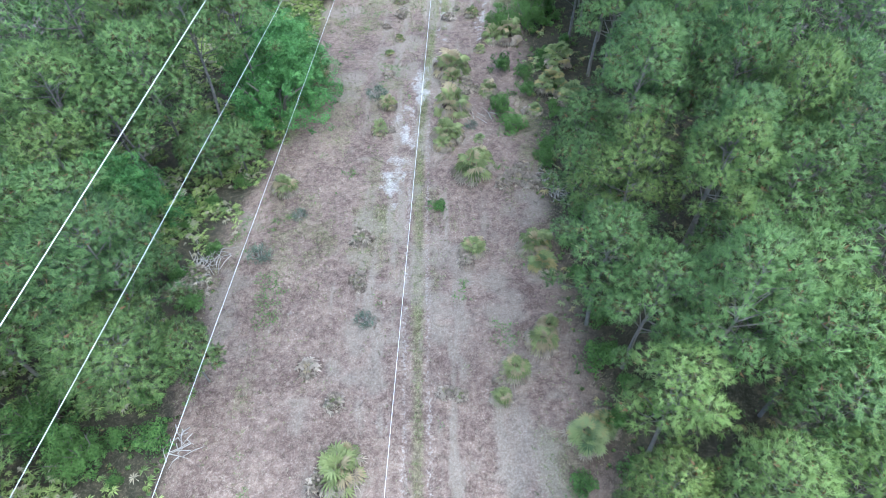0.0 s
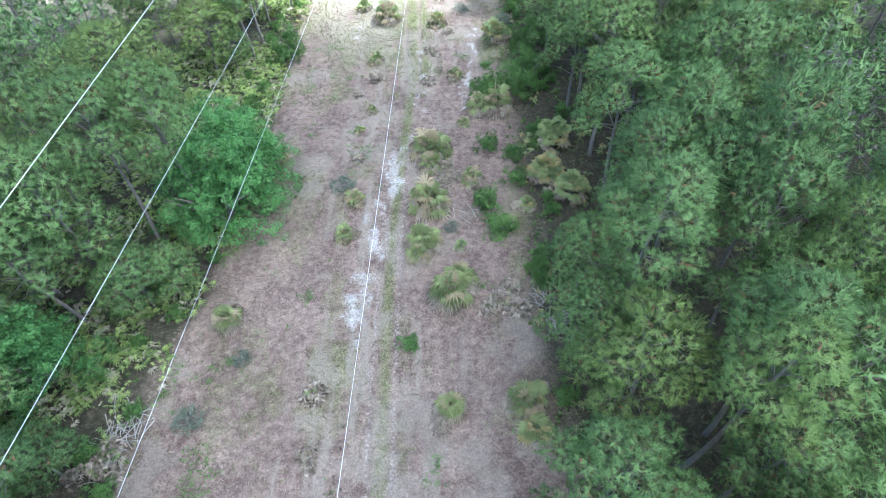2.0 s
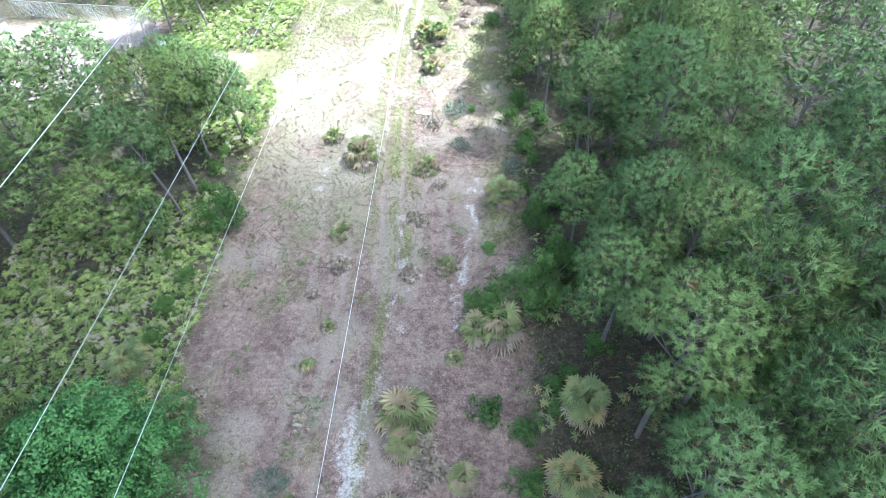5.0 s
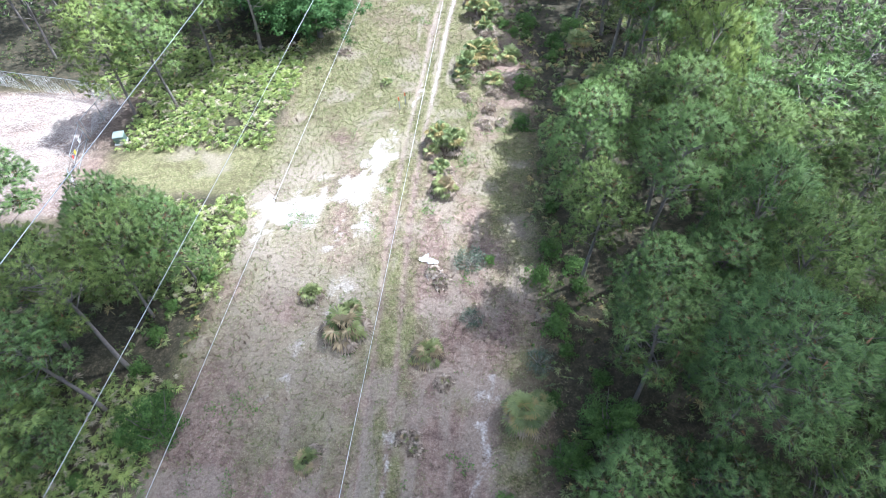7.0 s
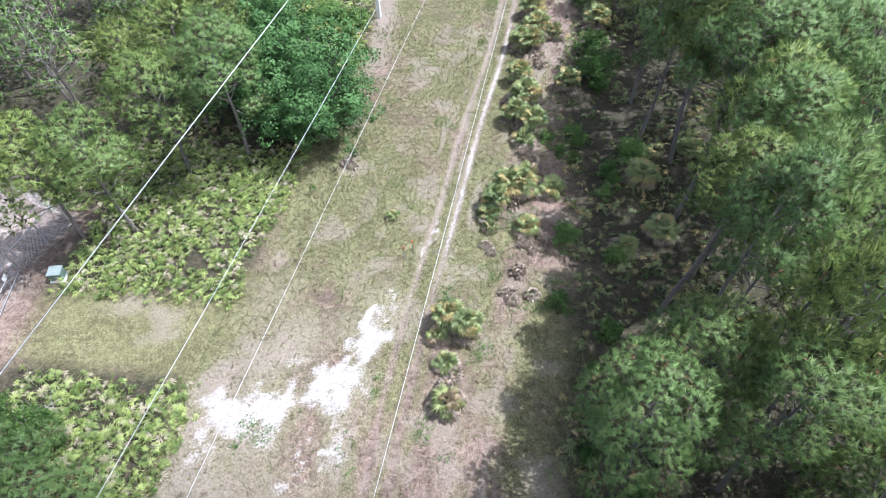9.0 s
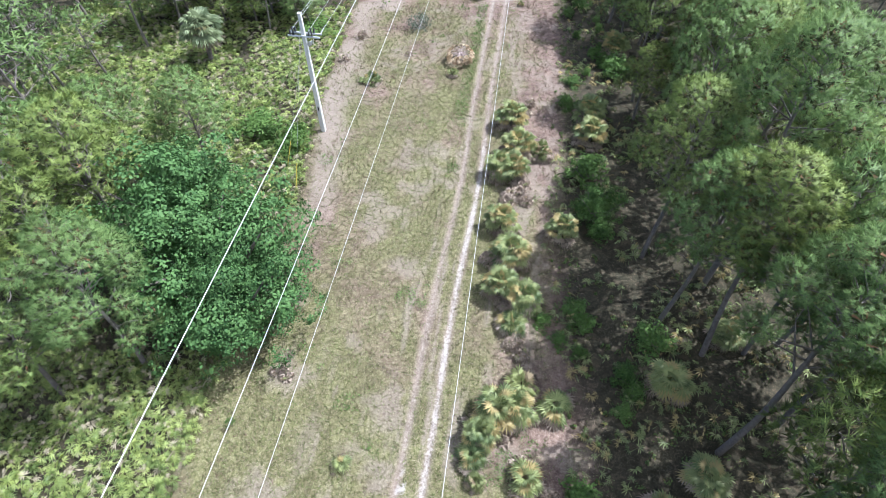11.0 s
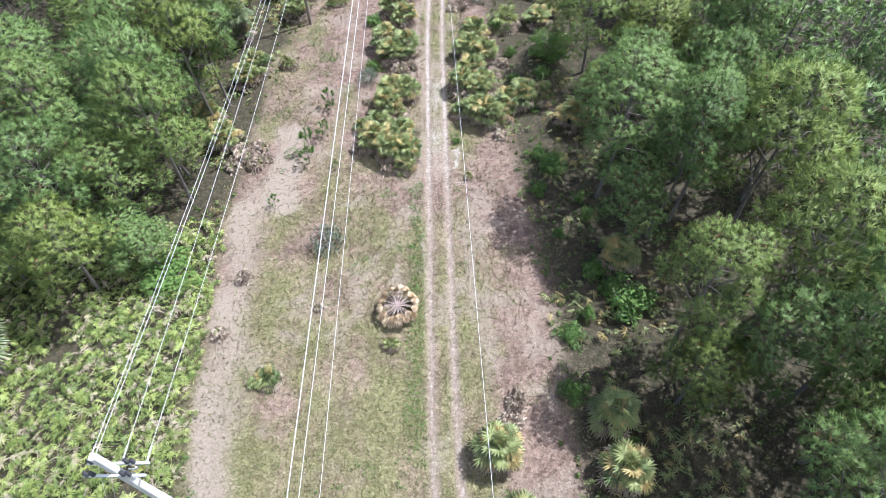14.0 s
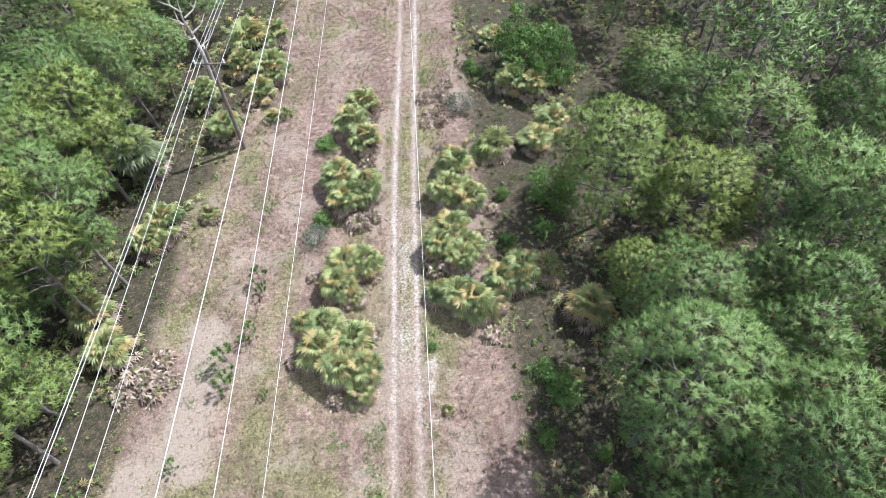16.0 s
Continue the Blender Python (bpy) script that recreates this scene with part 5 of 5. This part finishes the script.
at = (at[:, None] + way * (tall * 0.62)[:, None, None] * [1, 1, 1.25] * rng.uniform(0.45, 1.0, (len(at), 18, 1)) + [0, 0, 0.04]).reshape(-1, 3)
way = unit(way.reshape(-1, 3) + 0.4 * rng.normal(size=at.shape))
tagged(hung("undergrowth", mesh_from("undergrowth", *leaf_quads(at, way, rng.uniform(0.12, 0.24, len(at)), rng.uniform(0.07, 0.14, len(at))), M_UNDER)), "low leafy undergrowth along the wood's edge", "undergrowth", "", "stuff")


STRAW_PALM = (2.7, 137.5)
BRUSH = [(-17.6, 25.5, 46, 1.6), (-18.4, 23.5, 30, 1.2), (3.2, 40.6, 5, 1.4), (8.5, 30.5, 40, 1.3), (7.8, 32.5, 30, 1.0), (3.2, 75.0, 9, 0.8), (-16.5, 12.0, 20, 1.2), (-20.0, 80.0, 30, 1.2)]


# ---- power lines ----
def line_cable(name, x0, slope, z0, fall, sag, label):
    ys = np.linspace(-260, 420, 90)
    u = (ys - 90) / 90
    pts = np.stack([x0 + slope * u, ys, z0 + fall * u + sag * u * u], 1)
    ob = cable(name, pts, 0.0095, M_ALU)
    return tagged(ob, label, "power cable", "high cables")


WIRES = [(-1.356, 8.062, 22.751, -1.2, -0.778), (-3.273, 9.5, 15.265, 0.85, 2.572), (-3.626, 7.654, 9.65, -3.04, 0.195), (3.283, 7.307, 10.901, -1.709, -1.147)]
for x0, slope, z0, fall, sag in WIRES:
    line_cable("power_cable", x0, slope, z0, fall, sag, "bright bare aluminium cable strung over the clearing")



# ---- poles of the side line ----
LINE_WAY = Vector((5.04, 46.03, 0)).normalized()
ACROSS = Vector((LINE_WAY.y, -LINE_WAY.x, 0))
POLE_A, POLE_B, POLE_C = Vector((-8.82, 126.3, 0)), Vector((-3.75, 172.3, 0)), Vector((1.3, 219.0, 0))
LINE_TURN = Matrix.Rotation(math.atan2(ACROSS.y, ACROSS.x), 4, "Z")


def square_pole_bm(low, high, height):
    bm = bmesh.new()
    rings = []
    for z, h in ((-0.3, low), (height * 0.5, (low + high) / 2), (height, high)):
        k = h * 0.16
        ring = [(h - k, -h), (h, -h + k), (h, h - k), (h - k, h), (-h + k, h), (-h, h - k), (-h, -h + k), (-h + k, -h)]
        rings.append([bm.verts.new((x, y, z)) for x, y in ring])
    for a, b in zip(rings, rings[1:]):
        for i in range(8):
            bm.faces.new((a[i], a[(i + 1) % 8], b[(i + 1) % 8], b[i]))
    bm.faces.new(rings[-1])
    return bm


def shed_insulator_bm(a, b, radius, sheds=5):
    """A rod with round sheds along it."""
    a, b = Vector(a), Vector(b)
    bm = rod_bm(a, b, radius * 0.45)
    m = (b - a).to_track_quat("Z", "Y").to_matrix().to_4x4()
    for i in range(sheds):
        p = a.lerp(b, (i + 0.5) / sheds)
        bmesh.ops.create_cone(bm, cap_ends=True, segments=10, radius1=radius, radius2=radius * 0.45, depth=(b - a).length / sheds * 0.5, matrix=Matrix.Translation(p) @ m)
    return bm


def concrete_pole():
    ob = thing("utility_pole", "pale square concrete utility pole with two crossarms and switchgear", "utility pole", "utility poles")
    ob.matrix_basis = Matrix.Translation(POLE_A) @ LINE_TURN
    shaft = part("shaft", square_pole_bm(0.2, 0.125, 10.75), M_CONCRETE, ob)
    part("stencil", box_bm(0.1, 0.01, 0.45, (0, -0.188, 2.4), 0), M_BLACK, shaft, "dark painted mark")
    for dy in (-0.24, 0.24):
        arm = part("crossarm", box_bm(2.5, 0.1, 0.12, (0.1, dy, 9.05), 0.012), M_PORCELAIN, ob, "pale grey crossarm")
        for x in (-0.95, -0.7, 0.5, 0.75):
            part("arrester", shed_insulator_bm((x, dy, 9.12), (x, dy + 0.03, 9.5), 0.085), M_BLACK, arm, "black ribbed arrester")
    for x in (-1.1, 0.25, 1.25):
        part("dead_end_insulator", shed_insulator_bm((x, 0.3, 9.1), (x, 0.95, 9.1), 0.055), M_PORCELAIN, ob)
    for x, y in ((0.34, -0.1), (0.42, 0.06), (0.5, 0.22)):
        fuse = part("fuse_cutout", rod_bm((x, y, 8.2), (x + 0.12, y, 8.62), 0.04), M_PORCELAIN, ob, "pale fuse cutout")
        part("bracket", box_bm(0.34, 0.05, 0.05, (x - 0.16, y, 8.35), 0.005), M_STEEL, fuse)
    part("riser_cable", rod_bm((-0.02, 0.22, 0.0), (-0.02, 0.18, 8.3), 0.03), M_BLACK, ob, "black cable down the pole")
    cable("jumper", [(1.2, 0.3, 9.05), (1.0, 0.1, 8.8), (0.6, 0, 8.75), (0.45, 0, 8.62)], 0.018, M_YELLOWPLASTIC, ob)
    part("cap", box_bm(0.27, 0.27, 0.05, (0, 0, 10.76), 0.01), M_CONCRETE, ob)
    return ob


def wooden_pole(at, height):
    ob = thing("utility_pole", "weathered dark wooden utility pole with a short crossarm", "utility pole", "utility poles")
    ob.matrix_basis = Matrix.Translation(at) @ LINE_TURN
    part("shaft", rod_bm((0, 0, -0.3), (0, 0, height), 0.16, 0.11, 12), M_WOODPOLE, ob)
    arm = part("crossarm", box_bm(2.1, 0.1, 0.12, (0, -0.16, height - 1.1), 0.012), M_WOODPOLE, ob)
    for x in (-0.98, -0.4, 0.98):
        part("insulator", shed_insulator_bm((x, -0.16, height - 1.03), (x, -0.16, height - 0.72), 0.08, 3), M_PORCELAIN, arm, "pale pin insulator")
    part("insulator", shed_insulator_bm((0, 0, height), (0, 0, height + 0.28), 0.07, 3), M_PORCELAIN, ob)
    part("brace", rod_bm((-0.6, -0.16, height - 1.12), (0, -0.12, height - 1.7), 0.02), M_STEEL, ob)
    part("brace", rod_bm((0.6, -0.16, height - 1.12), (0, -0.12, height - 1.7), 0.02), M_STEEL, ob)
    return ob


def hanging(a, b, sag, n=16):
    a, b = Vector(a), Vector(b)
    return [a.lerp(b, i / n) - Vector((0, 0, sag * 4 * (i / n) * (1 - i / n))) for i in range(n + 1)]


concrete_pole()
wooden_pole(POLE_B, 9.0)
wooden_pole(POLE_C, 9.0)
ENDS_A = [POLE_A + ACROSS * x + LINE_WAY * 0.95 + Vector((0, 0, 9.1)) for x in (-1.1, 0.25, 1.25)] + [POLE_A + Vector((0, 0.13, 10.6))]
pins = [(-0.98, 8.3), (-0.4, 8.3), (0.98, 8.3), (0, 9.3)]
ENDS_B = [POLE_B + ACROSS * x - LINE_WAY * 0.16 * (z < 9) + Vector((0, 0, z)) for x, z in pins]
ENDS_C = [POLE_C + ACROSS * x - LINE_WAY * 0.16 * (z < 9) + Vector((0, 0, z)) for x, z in pins]
for a, b, c in zip(ENDS_A, ENDS_B, ENDS_C):
    for p, q in ((a, b), (b, c)):
        tagged(cable("power_cable", hanging(p, q, 0.45), 0.011, M_ALU), "thin bare cable between the roadside poles", "power cable", "side cables")
for x, y, top in ((-9.6, 118.8, 10.3), (-10.9, 121.5, 9.3)):
    guy = thing("guy_wire", "steel guy wire of the concrete pole with a yellow guard", "guy wire", "guy wires")
    cable("strand", [(x, y, -0.05), POLE_A + Vector((0, -0.15, top))], 0.009, M_STEEL, guy)
    foot, way = Vector((x, y, 0)), (POLE_A + Vector((0, -0.15, top)) - Vector((x, y, 0))).normalized()
    part("guard", rod_bm(foot + way * 0.2, foot + way * 2.2, 0.03), M_YELLOWPLASTIC, guy, "yellow plastic guard")


# ---- things along the clearing ----
def straw_palm(x, y):
    """A dead palm: bare stalks like spokes, a drooping dry fan at the end of each."""
    r = np.random.default_rng(77)
    ob = thing("dead_palm", "dead straw-coloured palm rosette beside the track", "palm", "")
    ob.matrix_basis = pose(x, y, 0)
    stalks = []
    for ring, (count, reach, high, size, mat) in enumerate(((13, 0.86, 1.2, 0.55, M_STRAW), (14, 0.98, 0.95, 0.5, M_STRAW), (16, 0.9, 0.6, 0.55, M_STRAW))):
        for k in range(count):
            a = (k + 0.4 * ring) * 6.2832 / count + r.normal(0, 0.07)
            out = np.array([math.cos(a), math.sin(a), 0.0])
            far, z = reach * r.uniform(0.88, 1.08), high * r.uniform(0.93, 1.07)
            end = out * far + [0, 0, z]
            v, f = fan(r, end, out + [0, 0, -0.25], size * r.uniform(0.85, 1.15), 13, 0.6, 0.03, 0.85)
            v += r.normal(0, 0.014, v.shape)
            v[:, 2] = np.maximum(v[:, 2], 0.02)
            hung("dead_leaf", mesh_from("dead_leaf", v, f, mat), ob)
            stalks.append([(out * 0.06 + [0, 0, 0.62 + 0.12 * (2 - ring)], 0.024), (out * far * 0.5 + [0, 0, z * 0.5 + 0.42], 0.019), (end, 0.012)])
    hung("stalk", mesh_from("stalk", *tubes(stalks, 5), M_STALK), ob, "pale pinkish bare leaf stalks")
    hung("stem", mesh_from("stem", *tubes([[((0, 0, -0.05), 0.2), ((0, 0, 0.5), 0.17), ((0, 0, 0.85), 0.1)]], 9), M_BARK, True), ob)
    return ob


straw_palm(*STRAW_PALM)


def crumpled_sheet(x, y, sx, sy, seed, turn):
    r = np.random.default_rng(seed)
    n = 15
    u, v = np.meshgrid(np.linspace(-1, 1, n), np.linspace(-1, 1, n))
    wob = 1 + 0.25 * np.sin(3 * np.arctan2(v, u) + seed)
    X, Y = u * sx * wob, v * sy * wob
    Z = 0.06 + 0.16 * np.abs(r.normal(0, 0.6, (n, n))) * (1 - 0.6 * np.maximum(np.abs(u), np.abs(v)))
    P = np.stack([X.ravel(), Y.ravel(), Z.ravel()], 1)
    i = (np.arange(n - 1)[:, None] * n + np.arange(n - 1)).ravel()
    top = np.stack([i, i + 1, i + n + 1, i + n], 1)
    m = len(P)
    faces = np.concatenate([top, (top + m)[:, ::-1]])
    P = np.concatenate([P, P - [0, 0, 0.012]])
    ob = new("plastic_sheet", mesh_from("plastic_sheet", P, faces, M_WHITE))
    ob.matrix_basis = pose(x, y, 0, 0, 0, turn)
    return tagged(ob, "crumpled white plastic sheet lying in the grass", "plastic sheet", "litter")


crumpled_sheet(2.15, 76.6, 0.34, 0.28, 5, 20)
crumpled_sheet(2.75, 76.35, 0.32, 0.22, 8, -15)


def stake(x, y, lean):
    ob = thing("marker_stake", "white survey stake with an orange top", "stake", "marker stakes")
    ob.matrix_basis = pose(x, y, 0, lean, 0, 20)
    part("post", box_bm(0.09, 0.05, 0.95, (0, 0, 0.42), 0.006), M_WHITE, ob)
    part("tip", box_bm(0.096, 0.056, 0.34, (0, 0, 1.05), 0.006), M_ORANGE, ob, "orange painted top")


stake(-0.35, 94.7, 4)
stake(-0.8, 93.9, -5)


def cabinet(x, y):
    ob = thing("utility_cabinet", "green steel ground cabinet with a pale sloping lid", "utility cabinet")
    ob.matrix_basis = pose(x, y, 0, 0, 0, 12) @ Matrix.Diagonal((0.85, 0.85, 0.85, 1))
    part("base", box_bm(1.25, 1.15, 0.12, (0, 0, 0.05), 0.02), M_CONCRETE, ob, "concrete pad")
    body = part("body", box_bm(1.0, 0.9, 0.75, (0, 0, 0.48), 0.03), M_GREENBOX, ob)
    part("label_plate", box_bm(0.28, 0.012, 0.12, (0.2, -0.456, 0.55), 0.003), M_WHITE, body)
    part("lid", box_bm(1.1, 1.0, 0.1, (0, 0.02, 0.92), 0.03, Matrix.Rotation(radians(6), 4, "X")), M_GREYPAINT, ob, "pale grey-green lid")


cabinet(-24.9, 89.8)


def fence_run(points, height, label, rails=1):
    """A chain-link fence: posts, top rail and crossing wires."""
    ob = thing("chain_link_fence", label, "fence", "fences")
    for a, b in zip(points, points[1:]):
        a, b = Vector((*a, 0)), Vector((*b, 0))
        n = max(1, round((b - a).length / 2.6))
        for i in range(n + 1):
            p = a.lerp(b, i / n)
            part("post", rod_bm(p - Vector((0, 0, 0.1)), p + Vector((0, 0, height)), 0.035), M_STEEL, ob)
        part("rail", rod_bm(a + Vector((0, 0, height - 0.03)), b + Vector((0, 0, height - 0.03)), 0.025), M_STEEL, ob)
        L, d = (b - a).length, (b - a).normalized()
        lines = []
        for s in (-1, 1):
            for k in np.arange(-height, L + height, 0.16):
                ends = []
                for z in (0.04, height - 0.05):
                    ends.append((k + s * (z - height / 2), z))
                (u0, z0), (u1, z1) = ends
                if min(u0, u1) < 0 or max(u0, u1) > L:
                    continue
                lines.append([(a + d * u0 + Vector((0, 0, z0)), 0.006), (a + d * u1 + Vector((0, 0, z1)), 0.006)])
        hung("wire_netting", mesh_from("wire_netting", *tubes(lines, 3), M_STEEL), ob)
    return ob


fence_run([(-27.4, 95.4), (-32.2, 96.6), (-37.0, 97.6), (-45.0, 99.5)], 1.9, "galvanised chain-link fence round the sandy lot")
fence_run([(-27.4, 95.2), (-28.0, 90.5)], 1.9, "short galvanised chain-link fence beside the gate")


def gate(hinge, end, leaf_label):
    ob = thing("metal_gate", leaf_label, "gate", "gates")
    a, b = Vector((*hinge, 0)), Vector((*end, 0))
    up = lambda p, z: p + Vector((0, 0, z))
    part("gate_post", rod_bm(up(a, -0.1), up(a, 2.0), 0.05), M_STEEL, ob)
    for z in (0.25, 1.0, 1.75):
        part("gate_rail", rod_bm(up(a, z), up(b, z), 0.026), M_STEEL, ob)
    part("gate_stile", rod_bm(up(b, 0.22), up(b, 1.78), 0.026), M_STEEL, ob)
    part("gate_brace", rod_bm(up(a, 0.25), up(b, 1.75), 0.02), M_STEEL, ob)
    return a, b, ob


a, b, g1 = gate((-28.0, 90.0), (-27.0, 86.0), "galvanised tube gate leaf at the sandy lot")
side = (b - a).normalized()
turn = Matrix.Rotation(math.atan2(side.y, side.x), 4, "Z")
part("sign", box_bm(0.4, 0.02, 0.32, a.lerp(b, 0.75) + Vector((0.06, 0, 1.3)), 0.004, turn), M_YELLOWPLASTIC, g1, "plain yellow sign")
part("sign", box_bm(0.22, 0.02, 0.22, a.lerp(b, 0.92) + Vector((0.06, 0, 1.35)), 0.004, turn), M_RED, g1, "small red sign")
part("sign", box_bm(0.5, 0.02, 0.4, a.lerp(b, 0.35) + Vector((0.06, 0, 1.2)), 0.004, turn), M_WHITE, g1, "plain white sign")
gate((-24.3, 81.2), (-26.6, 84.6), "galvanised tube gate leaf standing ajar at the lot")


def shed(x, y):
    ob = thing("shed", "small beige shed with a pale metal roof at the lot", "shed")
    ob.matrix_basis = pose(x, y, 0, 0, 0, 15)
    wall = part("wall", box_bm(4.6, 3.4, 2.3, (0, 0, 1.15), 0.02), M_BEIGE, ob)
    part("door", box_bm(0.04, 0.95, 2.0, (2.31, 0.4, 1.02), 0.01), M_GREYPAINT, wall)
    bm = bmesh.new()
    n = 29
    for s in (-1, 1):
        rows = []
        for i in range(n):
            u = -2.6 + 5.2 * i / (n - 1)
            lift = 0.03 * (i % 2)
            rows.append([bm.verts.new((u, 0, 3.05 + lift)), bm.verts.new((u, s * 2.0, 2.2 + lift))])
        for p, q in zip(rows, rows[1:]):
            bm.faces.new((p[0], p[1], q[1], q[0]))
    bmesh.ops.solidify(bm, geom=bm.faces[:], thickness=0.03)
    part("roof", bm, M_PORCELAIN, ob, "pale ribbed metal roof")


shed(-44.5, 92.0)


def bare_tree(x, y, height):
    """A dead tree: trunk and forking bare limbs."""
    r = np.random.default_rng(31)
    ob = thing("dead_tree", "dead grey-brown tree with bare crooked limbs", "tree")
    ob.matrix_basis = pose(x, y, 0)
    lines = [[((0, 0, -0.1), 0.26), ((0.1, -0.05, height * 0.35), 0.2), ((-0.15, 0.1, height * 0.6), 0.15), ((-0.4, 0.1, height * 0.8), 0.08), ((-0.3, 0.3, height), 0.03)]]
    for k in range(8):
        z = height * (0.45 + 0.06 * k)
        a = k * 2.1 + 0.5
        p = np.array([-0.1 * k / 3, 0.05, z])
        e1 = p + [math.cos(a) * 0.9, math.sin(a) * 0.9, 0.4]
        e2 = e1 + [math.cos(a + 0.6) * 0.8, math.sin(a + 0.6) * 0.8, 0.5]
        e3 = e1 + [math.cos(a - 0.7) * 0.6, math.sin(a - 0.7) * 0.6, 0.6]
        lines += [[(p, 0.09), (e1, 0.055), (e2, 0.02)], [(e1, 0.04), (e3, 0.015)]]
    hung("trunk", mesh_from("trunk", *tubes(lines, 7), M_GREYWOOD, True), ob)


bare_tree(-7.0, 181.2, 7.5)


def brush_pile(x, y, seed, count, reach):
    r = np.random.default_rng(seed)
    lines = []
    for k in range(count):
        a, L = r.random() * 6.283, reach * r.uniform(0.4, 1.1)
        c = np.array([*r.normal(0, reach * 0.4, 2), 0.03 + 0.3 * r.random()])
        d = np.array([math.cos(a), math.sin(a), r.normal(0, 0.12)]) * L / 2
        p, q = c - d, c + d
        p[2], q[2] = max(p[2], 0.02), max(q[2], 0.02)
        lines.append([(p, 0.03), ((p + q) / 2 + r.normal(0, 0.06, 3) + [0, 0, 0.06], 0.022), (q, 0.01)])
    ob = new("brush_pile", mesh_from("brush_pile", *tubes(lines, 5), M_GREYWOOD))
    ob.matrix_basis = pose(x, y, 0)
    return tagged(ob, "heap of bare grey fallen branches", "branches", "fallen branches", "stuff")


for k, (x, y, n, reach) in enumerate(BRUSH):
    brush_pile(x, y, 600 + k, n, reach)
